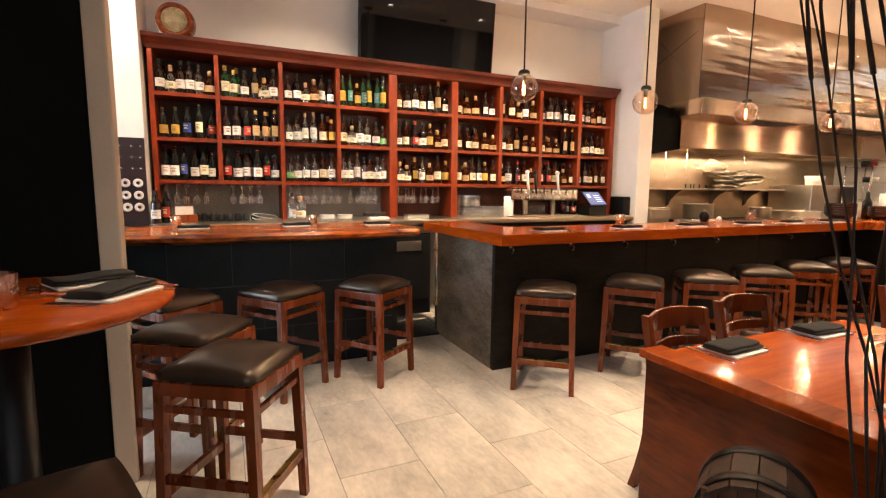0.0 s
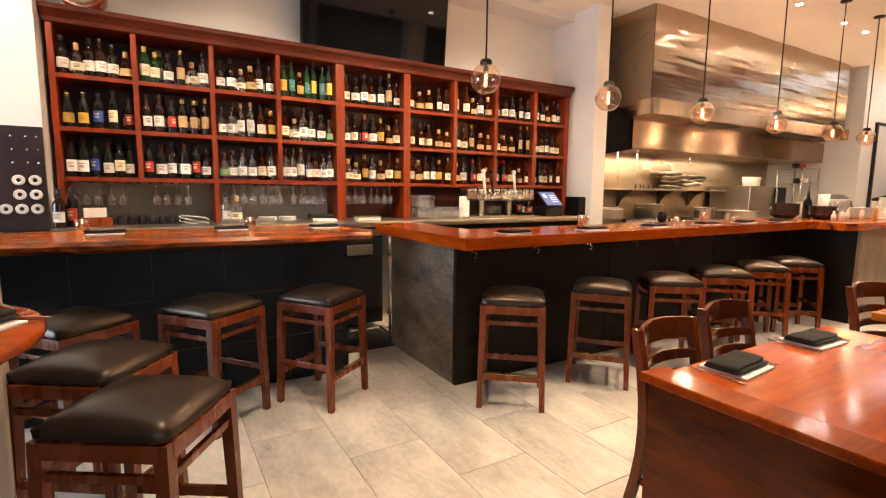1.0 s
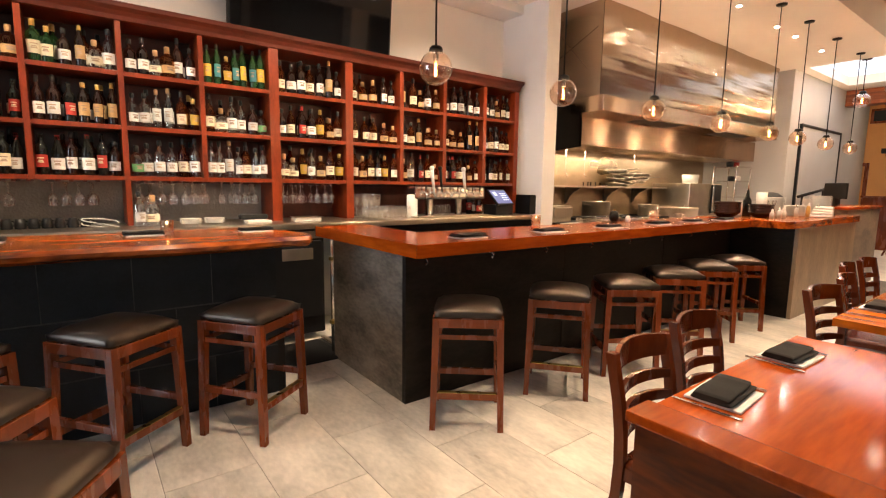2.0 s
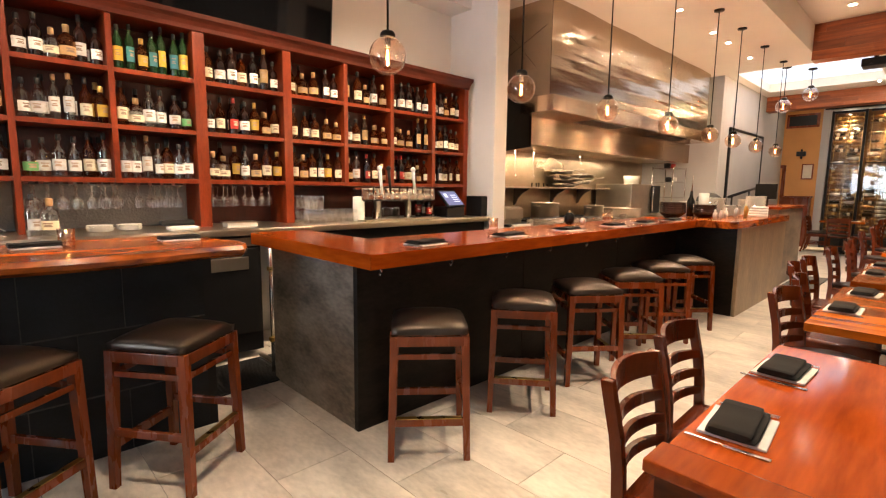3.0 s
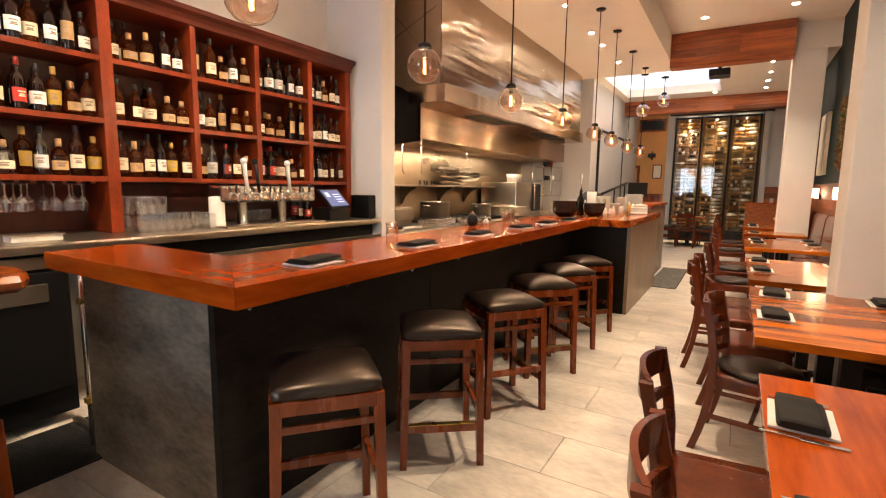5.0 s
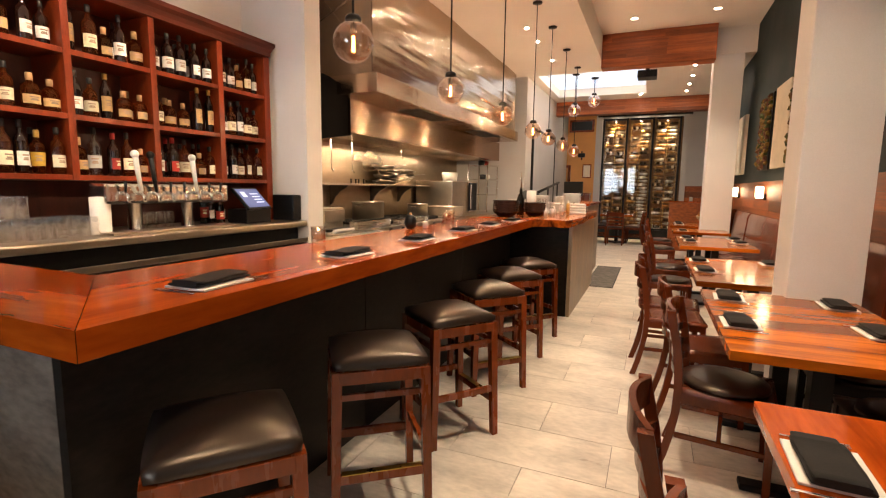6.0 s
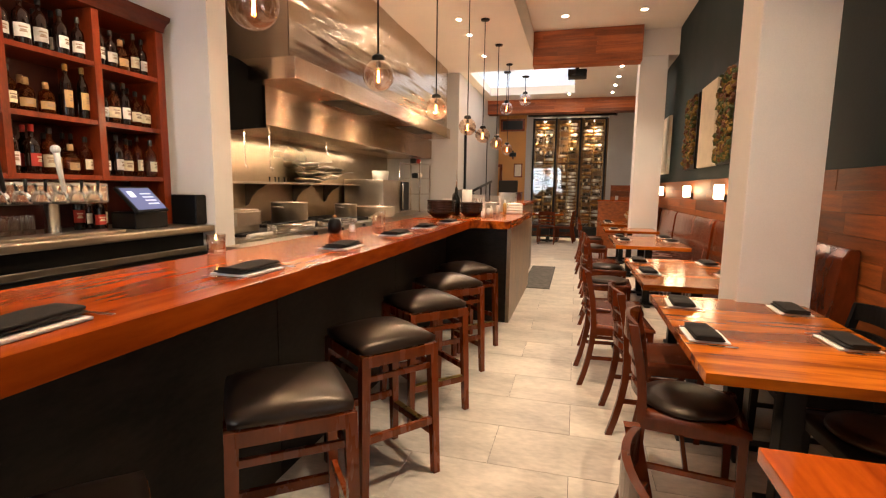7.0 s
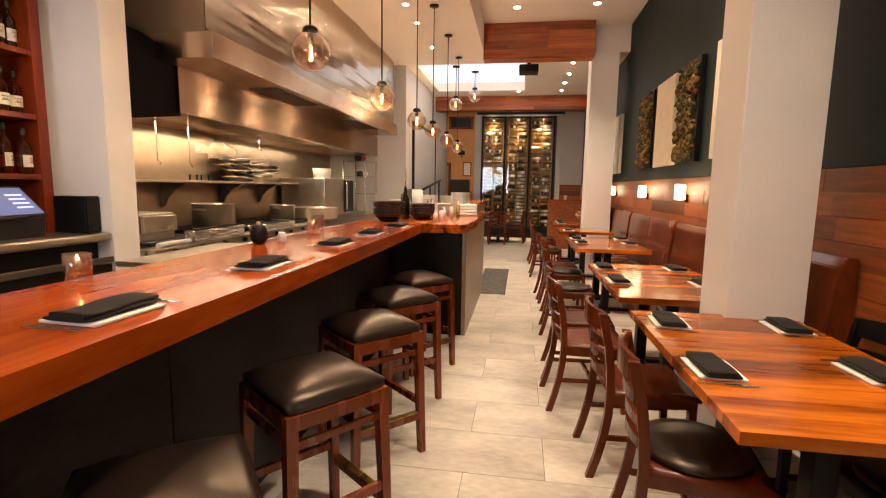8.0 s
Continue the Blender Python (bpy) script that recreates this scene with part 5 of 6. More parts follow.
def pot(x, y, z, r, h):
    pt = thing("stock_pot", "stainless steel stock pot on the range", "pot", pose(x, y, z), "pots on the range")
    part("body", lathe(B(), [(0, 0), (r * 0.97, 0), (r, 0.01), (r, h), (r * 1.03, h + 0.006), (r * 0.96, h + 0.004), (r * 0.95, 0.02), (0, 0.02)], 28), STAINLESS, pt)
    for s in (-1, 1):
        part("ear", tube(B(), [(s * r, -0.05, h * 0.8), (s * (r + 0.05), -0.04, h * 0.82), (s * (r + 0.05), 0.04, h * 0.82), (s * r, 0.05, h * 0.8)], 0.007, seg=8), STAINLESS, pt)
    return pt


pot(7.84, 7.42, 0.951, 0.20, 0.24), pot(9.25, 7.42, 0.951, 0.155, 0.18)
pot(9.45, 7.0, 0.951 - 0.05, 0.05, 0.10).name = "stock_pot"
wide = thing("roasting_pan", "wide shallow steel pan on the counter", "pan", pose(10.0, 7.32, 0.925))
part("body", lathe(B(), [(0, 0), (0.31, 0), (0.33, 0.02), (0.33, 0.15), (0.345, 0.155), (0.315, 0.15), (0.30, 0.01), (0, 0.01)], 28), STAINLESS, wide)
part("ladle", tube(B(), [(0.1, 0, 0.03), (0.35, 0.05, 0.18), (0.5, 0.08, 0.28)], 0.008, seg=8), STAINLESS, wide)
ctr = thing("prep_counter", "steel preparation counter behind the bar", "counter")
part("worktop", box(B(), 9.66, 12.38, 6.95, 8.0, 0.88, 0.92, 0.004), STAINLESS, ctr)
part("base", box(B(), 9.68, 12.38, 7.0, 8.0, 0.08, 0.876), STAINLESS, ctr)
inner = thing("cold_well", "steel cold well along the inside of the bar", "counter")
part("worktop", box(B(), 6.75, 9.8, 6.0, 6.55, 0.90, 0.93, 0.004), STAINLESS, inner)
part("base", box(B(), 6.78, 9.78, 6.05, 6.5, 0.05, 0.896), STAINLESS, inner)
oven = thing("steam_oven", "stainless steel oven with a dark glass door", "oven")
part("body", box(B(), 10.35, 11.55, 7.3, 8.0, 0.925, 1.50, 0.01), STAINLESS, oven)
part("door", box(B(), 11.15, 11.52, 7.27, 7.297, 0.96, 1.48, 0.006), BLACK, oven, "dark glass door")
part("handle", tube(B(), [(11.12, 7.24, 1.0), (11.12, 7.24, 1.45)], 0.012, seg=8), CHROME, oven)
tub = thing("food_tub", "white round food tub on the oven", "tub", pose(10.95, 7.6, 1.502))
part("wall", lathe(B(), [(0, 0), (0.13, 0), (0.15, 0.16), (0.14, 0.16), (0.12, 0.01), (0, 0.01)], 22), WHITE, tub)
rackk = thing("wire_rack", "chrome wire shelving at the end of the kitchen", "shelving")
for x in (11.65, 12.3):
    for y in (7.1, 7.5):
        part("post", tube(B(), [(x, y, 0.92), (x, y, 1.85)], 0.012, seg=8), CHROME, rackk)
for z in (1.25, 1.55, 1.82):
    for k in range(8):
        part("wire", box(B(), 11.64, 12.31, 7.1 + 0.057 * k - 0.003, 7.1 + 0.057 * k + 0.003, z, z + 0.008), CHROME, rackk)
    part("front_rail", box(B(), 11.64, 12.31, 7.085, 7.095, z - 0.01, z + 0.02), CHROME, rackk)
for x, z, c in ((11.8, 1.83, BLACK), (12.05, 1.83, CAP_RED), (11.9, 1.56, BLACK), (12.15, 1.56, WHITE)):
    bx = thing("spice_tub", "small dark tub on the wire shelf", "tub", pose(x, 7.28, z + 0.003), "tubs on the rack")
    part("wall", lathe(B(), [(0, 0), (0.06, 0), (0.065, 0.09), (0, 0.1)], 16), c, bx)
for x, z0 in ((7.33, 1.58), (7.76, 1.57), (9.05, 1.82)):
    ld = thing("hanging_ladle", "steel ladle hung from the hood edge", "ladle", pose(x, 7.6, 0), "hanging ladles")
    part("shaft", tube(B(), [(0, 0, 1.95), (0, 0.0, (1.95 + z0) / 2), (0.0, 0.0, z0 + 0.02)], 0.005, seg=8), CHROME, ld)
    part("hook", tube(B(), [(0, 0, z0 + 0.02), (0, -0.03, z0 - 0.02), (0, -0.03, z0)], 0.006, seg=8), CHROME, ld)

# foil-lined trays, a cloth and clips along the cooking line
FOIL = mat("kitchen_foil", (0.62, 0.56, 0.48), 0.22, metal=1.0, vary=0.1, scale=9, fine=40, bump=0.012, rvary=0.08)
rnd = random.Random(21)
for x0, x1, h in ((7.07, 7.80, 0.095), (8.03, 8.88, 0.07)):
    tray = thing("foil_tray", "drip tray wrapped in crumpled kitchen foil on the range", "tray", pose((x0 + x1) / 2, 7.125, 0.9025), "foil trays on the range")
    b = box(B(), -(x1 - x0) / 2, (x1 - x0) / 2, -0.055, 0.055, 0, h)
    bmesh.ops.subdivide_edges(b, edges=list(b.edges), cuts=9, use_grid_fill=True)
    for v in b.verts:
        if v.co.z > 0.002:
            v.co += Vector((rnd.uniform(-0.004, 0.004), rnd.uniform(-0.005, 0.005), rnd.uniform(-0.006, 0.004)))
    part("wrap", b, FOIL, tray)
    part("dark_liner", box(B(), -(x1 - x0) / 2 + 0.04, (x1 - x0) / 2 - 0.04, -0.03, 0.03, h + 0.005, h + 0.010), DARK_METAL, tray)
rag = thing("kitchen_cloth", "rolled white cloth lying on the range edge", "cloth", pose(6.86, 7.10, 0.902, 0, 0, 4))
part("roll", tube(B(), [(-0.2, 0, 0.02), (-0.05, 0.005, 0.024), (0.1, -0.004, 0.021), (0.2, 0.003, 0.018)], 0.02, 0.016, 10), PAPER, rag)
part("flap", box(B(), -0.19, 0.12, 0.018, 0.055, 0, 0.006, 0.002), PAPER, rag)
for x in (7.94, 8.05, 8.12, 8.24):
    clip = thing("order_clip", "short dark clip standing on the steel shelf", "clip", pose(x, 7.74, 1.4255), "clips on the shelf")
    part("stem", box(B(), -0.006, 0.006, -0.006, 0.006, 0, 0.045, 0.002), BLACK, clip)
    part("jaw", box(B(), -0.009, 0.009, -0.008, 0.008, 0.0455, 0.058, 0.002), DARK_METAL, clip)

# black rounded screen shield beside the wing wall
sh = thing("black_shield", "black rounded guard panel between wing wall and hood", "guard")
b = B()
pts = [(6.503, 1.84), (7.05, 1.93), (7.08, 2.05)] + [(6.62 + 0.46 * math.cos(a), 2.11 + 0.36 * math.sin(a)) for a in [radians(v) for v in range(0, 91, 10)]] + [(6.503, 2.47)]
vs = [[b.verts.new((x, y, z)) for x, z in pts] for y in (7.135, 7.175)]
b.faces.new(vs[0]), b.faces.new(vs[1][::-1])
for k in range(len(pts)):
    b.faces.new([vs[0][k], vs[0][(k + 1) % len(pts)], vs[1][(k + 1) % len(pts)], vs[1][k]])
part("panel", b, BLACK_WALL, sh)
part("bracket", box(B(), 6.503, 6.56, 7.178, 7.25, 2.0, 2.3), DARK_METAL, sh)
lamp("hood_light", "AREA", pose(9.2, 7.62, 1.925), 29, (1.0, 0.80, 0.54), size=4.6, size_y=0.05)

# ---- things on the pass ----
def bowl_stack(x, y, n, r, label):
    st = thing("bowl_stack", label, "bowls", pose(x, y, 1.076), "stacked bowls")
    for k in range(n):
        part("bowl", lathe(B(), [(0, 0), (r * 0.55, 0), (r * 0.95, 0.05), (r, 0.075), (r * 0.96, 0.075), (r * 0.5, 0.012), (0, 0.012)], 24), mat("brown_glaze", (0.035, 0.014, 0.009), 0.15, vary=0.3, scale=12, bump=0) if not k else st.children[0].data.materials[0], st, at=pose(0, 0, 0.026 * k))
    return st


bowl_stack(7.84, 5.62, 5, 0.15, "stack of glossy dark brown bowls")
bowl_stack(8.13, 5.36, 4, 0.13, "low stack of glossy dark brown bowls")


def plate_pile(x, y, n, r):
    st = thing("plate_pile", "pile of white plates on the pass", "plates", pose(x, y, 1.076), "white plates on the pass")
    for k in range(n):
        part("plate", lathe(B(), [(0, 0), (r * 0.6, 0), (r, 0.014), (r, 0.018), (r * 0.6, 0.005), (0, 0.005)], 22), WHITE, st, at=pose(0, 0, 0.0125 * k))
    return st


plate_pile(8.65, 5.40, 18, 0.11), plate_pile(9.35, 5.13, 20, 0.12), plate_pile(9.0, 5.3, 10, 0.13), plate_pile(8.45, 5.66, 14, 0.11), plate_pile(9.7, 5.3, 16, 0.13)
oil = thing("oil_bottle", "dark green oil bottle with a steel pourer", "bottle", pose(8.22, 5.55, 1.076))
part("glass", lathe(B(), [(0, 0), (0.045, 0.002), (0.047, 0.19), (0.02, 0.245), (0.016, 0.31), (0, 0.31)], 18), DARK_GLASS, oil)
part("pourer", tube(B(), [(0, 0, 0.31), (0.005, 0, 0.40), (0.015, 0, 0.50)], 0.010, 0.005, 8), CHROME, oil)
crock = thing("utensil_crock", "white cylinder of kitchen tools on the pass", "crock", pose(8.42, 5.47, 1.076))
part("body", lathe(B(), [(0, 0), (0.055, 0), (0.058, 0.29), (0.05, 0.29), (0.062, 0.01), (0, 0.01)], 20), WHITE, crock)
for k, (x, y, h, c) in enumerate(((8.0, 5.2, 0.075, WHITE), (8.1, 5.16, 0.1, WHITE), (8.2, 5.15, 0.09, PAPER), (8.5, 5.12, 0.12, WHITE), (8.75, 5.08, 0.14, CAP_GOLD), (9.0, 5.05, 0.12, WHITE), (9.3, 5.03, 0.1, CAP_GOLD), (9.5, 5.2, 0.16, PAPER))):
    sq = thing("condiment_pot", "small pale condiment pot or shaker on the pass", "condiment", pose(x, y, 1.076), "condiments on the pass")
    part("body", lathe(B(), [(0, 0), (0.022, 0), (0.024, h * 0.5), (0.022, h * 0.85), (0.010, h), (0, h)], 16), c, sq)
    part("lid", lathe(B(), [(0.013, h - 0.002), (0.008, h + 0.03), (0, h + 0.031)], 10), CHROME if k % 2 else WHITE, sq)
cutl = thing("cutlery_jar", "steel jar of forks and spoons on the pass", "jar", pose(8.25, 5.3, 1.076))
part("body", lathe(B(), [(0, 0), (0.045, 0), (0.05, 0.11), (0.046, 0.11), (0.04, 0.01), (0, 0.01)], 16), CHROME, cutl)
for k in range(7):
    a = k * 0.9
    part("spoon", tube(B(), [(0.01 * math.cos(a), 0.01 * math.sin(a), 0.012), (0.045 * math.cos(a), 0.045 * math.sin(a), 0.2)], 0.004, 0.007, 6), CHROME, cutl)
cloth = thing("folded_cloths", "pile of white folded cloths on the pass", "cloth", pose(9.05, 5.02, 1.076, 0, 0, 12))
for k in range(4):
    part("fold", box(B(), -0.16 + 0.01 * k, 0.16 - 0.012 * k, -0.11, 0.11 - 0.01 * k, 0.032 * k, 0.032 * k + 0.03, 0.012), PAPER, cloth)
tablet = thing("service_screen", "black order screen on a stand", "screen", pose(10.6, 5.3, 1.181, 0, 0, 60))
part("stand", box(B(), -0.03, 0.03, -0.03, 0.03, 0, 0.12), BLACK, tablet)
part("panel", box(B(), -0.18, 0.18, -0.015, 0.015, 0.10, 0.33, 0.006), BLACK, tablet)
bag = thing("dark_bag", "rounded dark grey bag standing behind the pass", "bag", pose(9.5, 5.75, 0))
part("body", lathe(B(), [(0, 0.9), (0.16, 0.92), (0.19, 1.15), (0.16, 1.3), (0.08, 1.36), (0, 1.37)], 18), mat("grey_cloth", (0.045, 0.047, 0.05), 0.85, vary=0.3, scale=9, bump=0.004), bag)
part("stand", box(B(), -0.1, 0.1, -0.1, 0.1, 0, 0.9), DARK_METAL, bag)

# ---- floor mats ----
fm = thing("rubber_floor_mat", "black ribbed rubber mat behind the bar", "mat", pose(3.05, 6.63, 0.001))
# beyond the ribs the sheet is only added to darken the floor
part("sheet", box(B(), -1.4, 0.80, -0.07, 0.48, 0, 0.012, 0.003), RUBBER, fm)
for k in range(25):
    part("rib", box(B(), -1.38, 0.34, -0.055 + 0.021 * k, -0.044 + 0.021 * k, 0.0125, 0.017), RUBBER, fm)
strip = thing("threshold_strip", "worn pale metal strip on the floor", "floor strip", pose(3.435, 6.96, 0.0175, 0, 0, 0))
part("strip", box(B(), -0.018, 0.018, -0.15, 0.155, 0, 0.02, 0.004), STAINLESS, strip)
pipe = thing("drain_pipe", "thin pale upright pipe at the end of the bar", "pipe")
part("tube", tube(B(), [(3.36, 6.72, 0), (3.36, 6.72, 0.98)], 0.013, seg=10), CHROME, pipe)
for z in (0.25, 0.78):
    part("clip", box(B(), 3.34, 3.38, 6.70, 6.74, z, z + 0.03, 0.003), BRASS, pipe)
gm = thing("entrance_mat", "dark grey floor mat by the service cabinet", "mat", pose(10.72, 4.74, 0.001))
part("sheet", box(B(), -1.0, 1.0, -0.17, 0.22, 0, 0.01, 0.003), mat("grey_mat", (0.15, 0.135, 0.12), 0.9, vary=0.25, scale=12, fine=200, bump=0.003), gm)
part("border", box(B(), -1.01, 1.01, -0.18, -0.171, 0, 0.011), RUBBER, gm)

# ---- barrel and branches by the partition ----
CASK_HEAD = mat("cask_head_oak", (0.07, 0.025, 0.009), 0.6, vary=0.3, scale=8, fine=60, bump=0.003, stretch=(0.5, 4, 4), rand=0.25)
BARREL = mat("old_barrel", (0.045, 0.02, 0.009), 0.65, vary=0.35, scale=8, fine=60, bump=0.003, stretch=(4, 4, 0.5), island=True)
brl = thing("wooden_cask", "small old dark wooden cask lying before the partition", "cask", pose(2.60, 3.125, 0.575, 0, 90, 31) @ Matrix.Diagonal((0.82, 0.82, 1, 1)))
for k in range(14):
    a0, a1 = 2 * math.pi * k / 14 + 0.012, 2 * math.pi * (k + 1) / 14 - 0.012
    b = B()
    rings = []
    for r, z in ((0.154, -0.012), (0.160, 0.05), (0.163, 0.10), (0.160, 0.15), (0.152, 0.21)):
        rings.append([b.verts.new((q * math.cos(a), q * math.sin(a), z)) for q in (r, r - 0.014) for a in (a0, a1)])
    for u, v in zip(rings, rings[1:]):
        for i, j in ((0, 1), (1, 3), (3, 2), (2, 0)):
            b.faces.new([u[i], u[j], v[j], v[i]])
    b.faces.new([rings[0][i] for i in (0, 2, 3, 1)]), b.faces.new([rings[-1][i] for i in (0, 1, 3, 2)])
    part("stave", b, BARREL, brl)
for z, r in ((0.015, 0.158), (0.15, 0.160)):
    part("hoop", lathe(B(), [(r, z), (r + 0.004, z), (r + 0.004, z + 0.03), (r, z + 0.03)], 28), DARK_METAL, brl)
for k in range(6):
    a, b = -0.138 + 0.046 * k, -0.0935 + 0.046 * k
    w = math.sqrt(max(0.0, 0.138 ** 2 - min(abs(a), abs(b)) ** 2)) * 0.97
    part("head_board", box(B(), -w, w, a + 0.001, b - 0.001, 0.0, 0.012, 0.001), CASK_HEAD, brl)
part("back_head", lathe(B(), [(0, 0.195), (0.138, 0.195), (0.138, 0.205), (0, 0.205)], 24), BARREL, brl)
cs = thing("cask_stand", "dark wooden stand carrying the cask", "stand")
part("body", box(B(), 2.65, 2.90, 3.02, 3.25, 0, 0.425, 0.006), STOOL_WOOD, cs)
for y in (3.025, 3.215):
    part("cradle", box(B(), 2.66, 2.89, y, y + 0.03, 0.427, 0.455, 0.004), STOOL_WOOD, cs)

TWIG = mat("dark_bark", (0.030, 0.016, 0.010), 0.7, vary=0.3, scale=30, fine=200, bump=0.002)
vase = thing("branch_vase", "tall dark bare branches standing in a black floor vase", "branches", pose(2.68, 2.915, 0))
part("vase", lathe(B(), [(0, 0), (0.06, 0), (0.075, 0.2), (0.07, 0.45), (0.06, 0.55), (0.055, 0.6), (0.045, 0.6), (0, 0.5)], 24), BLACK, vase)
rnd = random.Random(4)
for k in range(14):
    a, out = rnd.uniform(0.3, 2.3), rnd.uniform(0.06, 0.42)
    pts = []
    for s in range(12):
        f = s / 11
        pts.append((out * f ** 1.3 * math.cos(a) + 0.03 * math.sin(6 * f + k) + 0.012 * math.sin(19 * f + 2 * k), out * f ** 1.3 * math.sin(a) + 0.035 * math.cos(5 * f + 2 * k), 0.5 + 2.0 * f))
    br = part("branch", tube(B(), pts, 0.0036, 0.0016, 7), TWIG, vase)
    q = Vector(pts[6])
    d = Vector((math.cos(a + 1.2), math.sin(a + 1.2), 0.0))
    part("twig", tube(B(), [q, q + d * 0.04 + Vector((0, 0, 0.15)), q + d * 0.06 + Vector((0, 0, 0.4))], 0.005, 0.002, 6), TWIG, br)

# ---- wine display ----
wine = thing("wine_display", "tall black-framed glass wine display with lit bottles", "wine cabinet")
WX, WY0, WY1, WZ0, WZ1 = 17.28, 3.52, 5.54, 0.28, 3.38
part("back", box(B(), 17.62, 17.66, WY0 - 0.06, WY1 + 0.01, 0.0, WZ1 + 0.03), mat("display_back", (0.20, 0.10, 0.035), 0.6, vary=0.3, scale=4), wine)
part("base", box(B(), 17.30, 17.61, WY0, WY1, 0.0, WZ0 - 0.003), BLACK, wine)
for y in (WY0, WY0 + 0.67, WY0 + 1.345, WY1 - 0.05):
    part("stile", box(B(), WX, WX + 0.07, y, y + 0.05, 0.0, WZ1, 0.004), BLACK, wine)
for z in (WZ0, WZ1 - 0.06):
    for y in (WY0 + 0.052, WY0 + 0.722, WY0 + 1.397):
        part("rail", box(B(), WX + 0.004, WX + 0.066, y, y + 0.57, z, z + 0.05), BLACK, wine)
for y in (WY0 + 0.052, WY0 + 0.722, WY0 + 1.397):
    p = part("pane", box(B(), WX + 0.03, WX + 0.036, y, y + 0.57, WZ0 + 0.052, WZ1 - 0.062), GLASS, wine)
    p.visible_shadow = False
bottles = []
# amber and pale tones put the highlights on the bottles into the glass colour
RACK_GLASS = [mat("rack_glass_" + n, c, 0.12, vary=0.2, scale=9, bump=0, spec=0.9) for n, c in (("dark", (0.05, 0.035, 0.018)), ("amber", (0.34, 0.17, 0.05)), ("pale", (0.62, 0.58, 0.50)))]
for glass, tone in ((0, (0.66, 0.58, 0.42)), (0, None), (1, None), (1, (0.62, 0.40, 0.14)), (2, (0.78, 0.74, 0.66))):
    n = len(bottles)
    wb = thing("wine_bottle", ("dark", "amber", "pale")[glass] + " wine bottle lying on its rack in the display", "bottle", pose(17.45, WY0 + 0.08 + 0.29 * (n % 2) + 0.672 * (n // 2), WZ0 + 0.09, -90, 0, 0), "bottles in the wine display")
    part("glass", lathe(B(), [(0, 0), (0.0375, 0.002), (0.0375, 0.16), (0.015, 0.20), (0.0145, 0.25), (0, 0.25)], 10), RACK_GLASS[glass], wb)
    if tone:
        part("label", lathe(B(), [(0.0382, 0.045), (0.0382, 0.105)], 10), paint("wine_label", tone), wb)
    part("foil", lathe(B(), [(0.0153, 0.205), (0.0153, 0.253), (0, 0.253)], 8), CAP_GOLD, wb)
    bottles.append(wb)
for bay in range(3):
    for r in range(1, 30):
        for c in range(2):
            if random.random() < 0.08:
                continue
            y = WY0 + 0.08 + 0.672 * bay + 0.28 * c + random.uniform(0, 0.03)
            flip = random.random() < 0.4
            # pale bottles low in the middle bay stand for the window's reflection
            low_glare = bay == 1 and r < 16 and c == 0
            copy_thing(bottles[4] if low_glare else random.choice(bottles), pose(17.45 + random.uniform(-0.04, 0.04), y + (0.25 if flip else 0), WZ0 + 0.09 + 0.098 * r, 90 if flip else -90, 0, random.uniform(-6, 6)))
for bay in range(3):
    for c in range(3):
        part("rack_rod", box(B(), 17.40, 17.41, WY0 + 0.07 + 0.672 * bay + 0.255 * c, WY0 + 0.078 + 0.672 * bay + 0.255 * c, WZ0 + 0.05, WZ1 - 0.07), BRASS, wine)
    part("transom", box(B(), WX + 0.01, WX + 0.028, WY0 + 0.052 + 0.673 * bay, WY0 + 0.622 + 0.673 * bay, 2.1, 2.12), BLACK, wine)
for bay in range(3):
    y = WY0 + 0.34 + 0.672 * bay
    sp = thing("display_light", "small warm spotlight inside the wine display", "spotlight", pose(17.42, y, WZ1 - 0.09), "display spotlights")
    part("lens", lathe(B(), [(0, 0), (0.03, 0), (0.03, 0.02), (0, 0.02)], 12), CAN, sp)
    part("collar", lathe(B(), [(0.031, 0.0), (0.04, 0.01), (0.04, 0.02)], 12), DARK_METAL, sp)
    lamp("display_glow", "SPOT", look((17.36, y, WZ1 - 0.1), (17.5, y, 0)), 220, (1.0, 0.74, 0.42), cone=70, radius=0.03)
for y in (3.34, 5.57):
    setting("trim", box(B(), 17.40, 17.497, y, y + 0.13, 0, 3.5), PLASTER_COOL, "grey painted trim beside the wine display", "trim")

# rear wood panel, bench and rear dining set
rear = thing("rear_wood_panel", "red-brown wood panel on the rear wall", "wall panel")
for k in range(7):
    part("board", box(B(), 17.47, 17.495, 2.76, 3.33, 0.4 + 0.16 * k, 0.558 + 0.16 * k), WALL_WOOD, rear)
part("switch_plate", box(B(), 17.46, 17.469, 3.12, 3.2, 1.1, 1.22), WHITE, rear)
bench = thing("rear_bench", "red-brown wooden bench back across the rear", "bench")
part("back", box(B(), 15.0, 15.12, 2.78, 3.75, 0, 1.12, 0.006), WALL_WOOD, bench)
part("cap", box(B(), 14.98, 15.14, 2.77, 3.77, 1.123, 1.15, 0.004), BAR_WOOD, bench)
flow = thing("flower_bowl", "bowl of orange and cream dried flowers on the table", "flowers", pose(13.45, 3.15, 0.751))
part("bowl", lathe(B(), [(0, 0), (0.07, 0), (0.13, 0.09), (0.12, 0.09), (0, 0.02)], 18), CAP_CORK, flow)
rnd = random.Random(9)
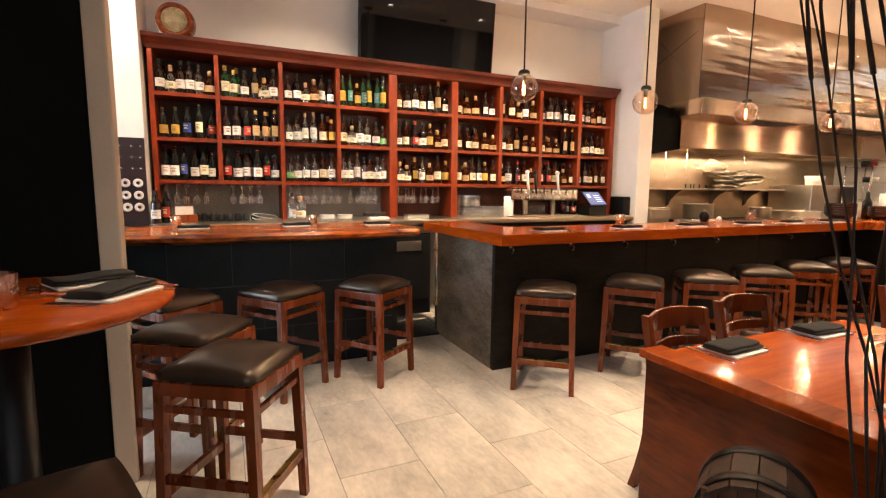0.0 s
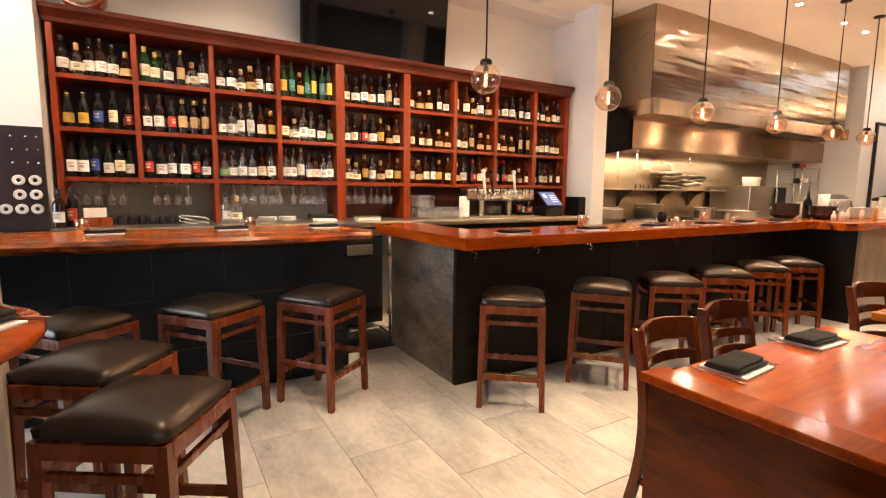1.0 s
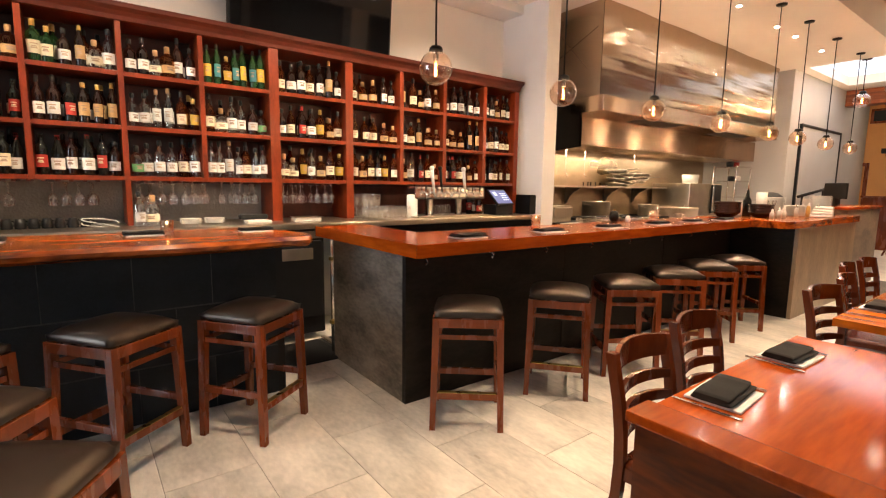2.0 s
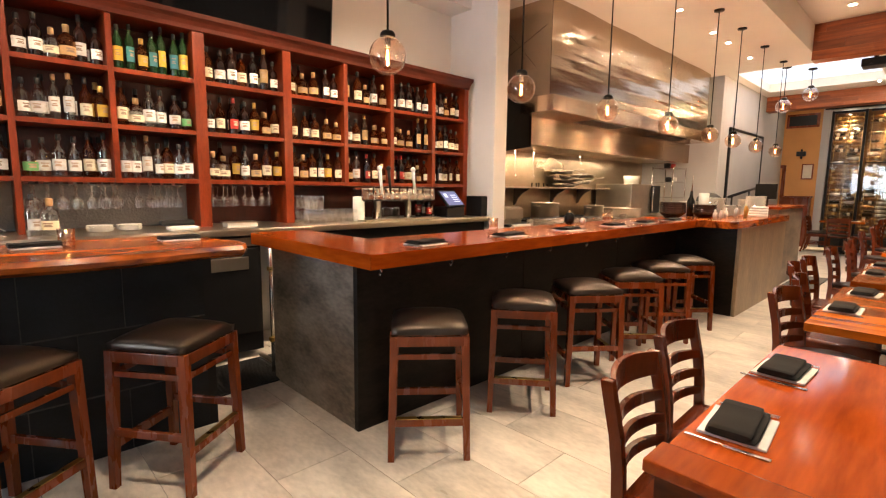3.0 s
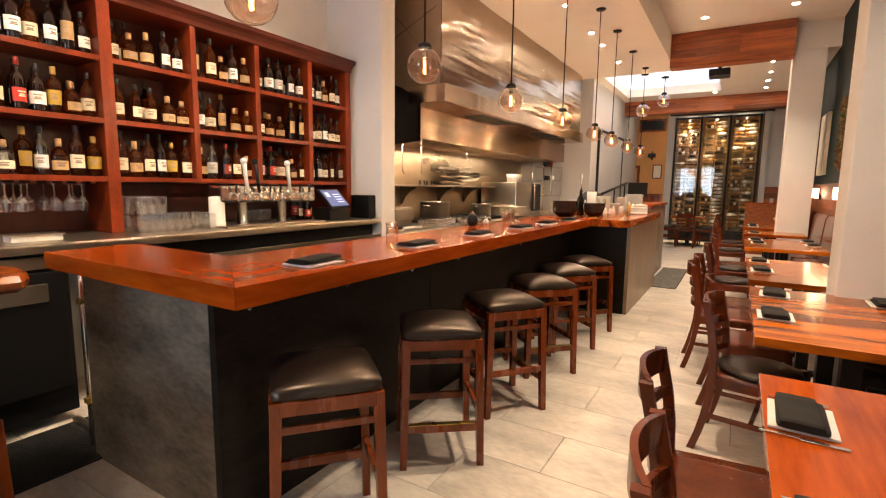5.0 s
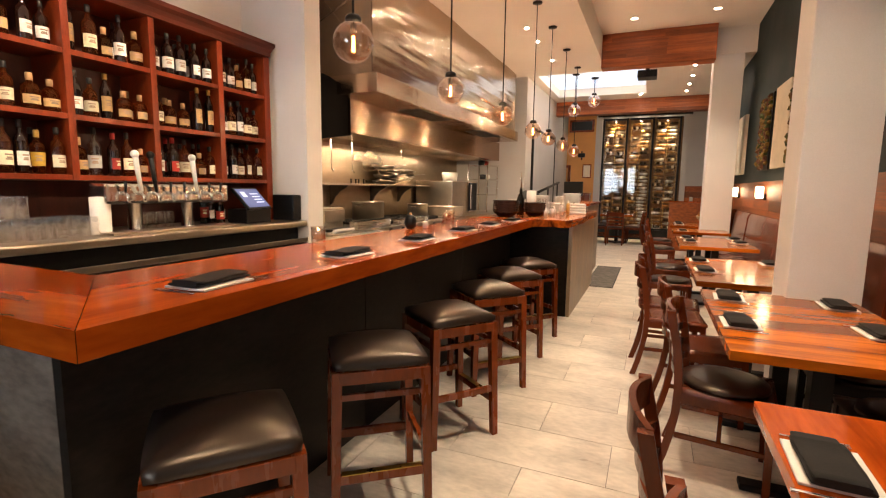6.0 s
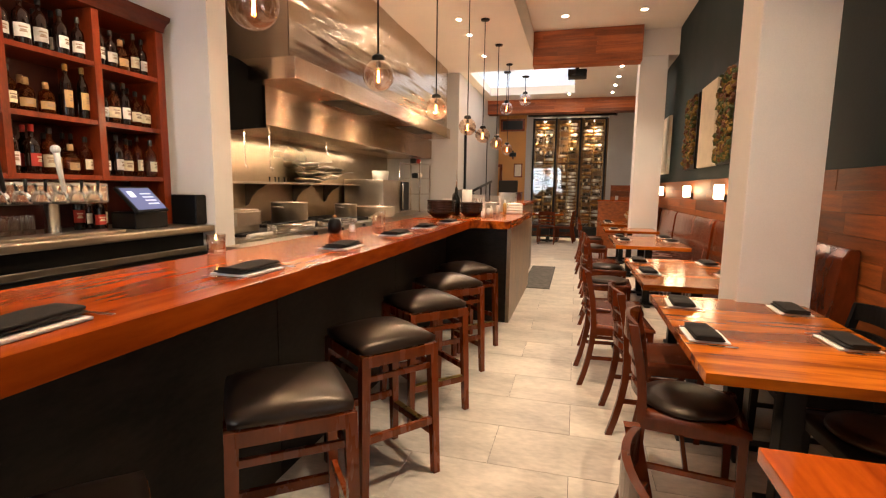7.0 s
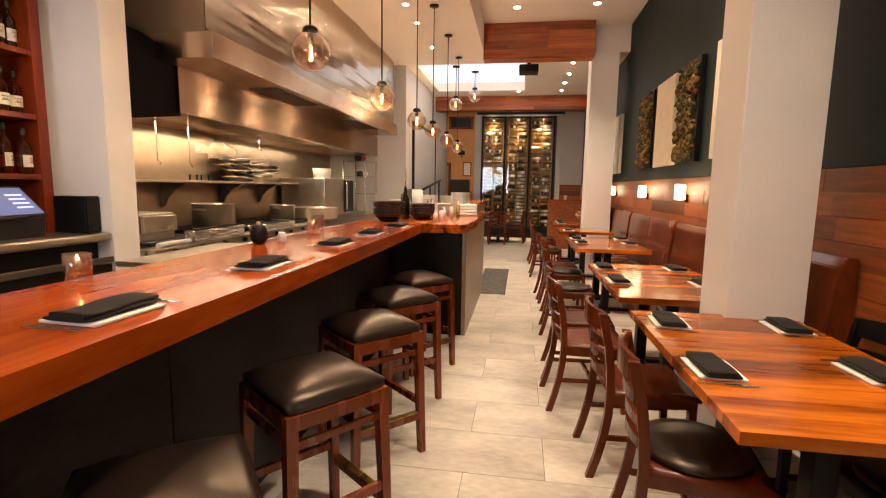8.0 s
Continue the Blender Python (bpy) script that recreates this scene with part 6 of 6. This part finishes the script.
for n, c in (("orange", (0.55, 0.2, 0.03)), ("cream", (0.65, 0.5, 0.3))):
    b = bmesh.new()
    for _ in range(26):
        bmesh.ops.create_icosphere(b, subdivisions=1, radius=rnd.uniform(0.02, 0.04), matrix=Matrix.Translation((rnd.gauss(0, 0.075), rnd.gauss(0, 0.075), 0.12 + rnd.uniform(-0.03, 0.07))))
    part("petals", b, mat("petal_" + n, c, 0.8, vary=0.3, scale=30, island=True), flow)
table(15.75, 16.65, 4.55, 5.35, "small dark wooden table before the wine display")
for x, y, r in ((16.0, 4.55, 180), (16.4, 4.5, 176), (16.0, 5.4, 0), (16.45, 5.42, 4), (15.6, 4.95, 90)):
    copy_thing(one, pose(x, y, 0, 0, 0, r))
copy_thing(first, pose(16.0, 4.75, 0.751)), copy_thing(first, pose(16.4, 5.15, 0.751, 0, 0, 180))

# framed board, sloping rail and orange wall details
fr = thing("framed_board", "large grey board in a slim black frame on the hall wall", "wall board")
part("board", box(B(), 12.95, 15.3, 6.515, 6.545, 0.9, 2.62), PLASTER_COOL, fr)
for a in ((12.9, 12.95, 0.85, 2.67), (15.3, 15.35, 0.85, 2.67)):
    part("frame_side", box(B(), a[0], a[1], 6.50, 6.547, a[2], a[3]), BLACK, fr)
for z in (0.85, 2.62):
    part("frame_rail", box(B(), 12.953, 15.297, 6.50, 6.547, z, z + 0.05), BLACK, fr)
rail = thing("stair_rail", "dark sloping stair rail against the hall wall", "rail")
part("rail", tube(B(), [(12.8, 6.42, 1.28), (15.6, 6.42, 1.56)], 0.03, seg=8), DARK_METAL, rail)
for x in (13.0, 14.2, 15.4):
    part("baluster", tube(B(), [(x, 6.42, 0), (x, 6.42, 1.28 + (x - 12.8) * 0.1)], 0.018, seg=8), DARK_METAL, rail)
dr = tagged(new("door_1"), "open doorway with dark frame in the orange wall", "door", kind="structure")
part("frame_jamb", box(B(), 17.46, 17.497, 6.42, 6.50, 0, 2.1), STOOL_WOOD, dr)
part("frame_head", box(B(), 17.46, 17.497, 6.50, 6.548, 2.02, 2.1), STOOL_WOOD, dr)
for y0, y1, z0, z1 in ((5.83, 6.08, 1.72, 2.12),):
    pic = thing("framed_picture", "small pale picture in a thin dark frame", "picture")
    part("frame", box(B(), 17.46, 17.496, y0, y1, z0, z1, 0.004), STOOL_WOOD, pic)
    part("sheet", box(B(), 17.455, 17.459, y0 + 0.03, y1 - 0.03, z0 + 0.03, z1 - 0.03), CANVAS, pic)
spk = thing("wall_speaker", "small black wall speaker on the orange wall", "speaker")
part("body", box(B(), 17.40, 17.49, 6.02, 6.22, 2.32, 2.44, 0.01), BLACK, spk)
part("bracket", box(B(), 17.485, 17.497, 6.1, 6.14, 2.25, 2.5), DARK_METAL, spk)
sb = thing("sideboard", "dark wooden sideboard against the orange wall", "sideboard")
part("body", box(B(), 17.05, 17.45, 5.8, 6.4, 0, 1.25, 0.006), STOOL_WOOD, sb)
part("top", box(B(), 17.02, 17.46, 5.78, 6.42, 1.254, 1.29, 0.005), STOOL_WOOD, sb)
hw = thing("high_window", "dark framed slot window high in the orange wall", "window")
part("frame", box(B(), 17.45, 17.497, 5.8, 6.5, 3.05, 3.40, 0.005), STOOL_WOOD, hw)
part("pane", box(B(), 17.445, 17.449, 5.86, 6.44, 3.1, 3.35), BLACK, hw)
scr2 = thing("screen_roller", "long black rolled projection screen under the beam", "screen")
part("case", box(B(), 17.36, 17.498, 3.3, 5.7, 3.44, 3.52, 0.015), BLACK, scr2)
part("end_cap", box(B(), 17.35, 17.498, 3.27, 3.297, 3.43, 3.53, 0.005), DARK_METAL, scr2)

# projector
pj = thing("projector", "black ceiling projector on a short pole", "projector", pose(12.1, 4.34, 3.40))
part("body", box(B(), -0.16, 0.16, -0.16, 0.16, -0.06, 0.06, 0.015), BLACK, pj)
part("lens", lathe(B(), [(0, 0), (0.04, 0), (0.045, 0.04), (0.03, 0.045), (0, 0.03)], 16), DARK_METAL, pj, at=pose(-0.16, 0.06, 0, 0, -90, 0))
part("pole", tube(B(), [(0, 0, 0.06), (0, 0, HIGH - 3.40 - 0.003)], 0.03, seg=10), BLACK, pj)
part("mount", box(B(), -0.08, 0.08, -0.08, 0.08, HIGH - 3.40 - 0.03, HIGH - 3.40 - 0.002), BLACK, pj)

# ---- floor tiles ----
floor = bpy.data.objects["floor"]
shared = {}
for i in range(-11, 37):
    x0 = 5.645 + 0.409 * (i - 8)
    for j in range(-6, 6):
        y0 = 4.635 + 0.80 * j + (0.0 if i % 2 else 0.40)
        a, b, c, d = max(x0, -2.55) + 0.0015, min(x0 + 0.409, 17.45) - 0.0015, max(y0, 0.16) + 0.0015, min(y0 + 0.80, 8.2) - 0.0015
        if b - a < 0.02 or d - c < 0.02:
            continue
        key = (round(b - a, 3), round(d - c, 3))
        if key not in shared:
            shared[key] = mesh("floor_tile", box(B(), -key[0] / 2, key[0] / 2, -key[1] / 2, key[1] / 2, -0.01, 0.0, 0.001), TILE)
        t = new("floor_tile", shared[key])
        t.parent = floor
        t.location = ((a + b) / 2, (c + d) / 2, 0)
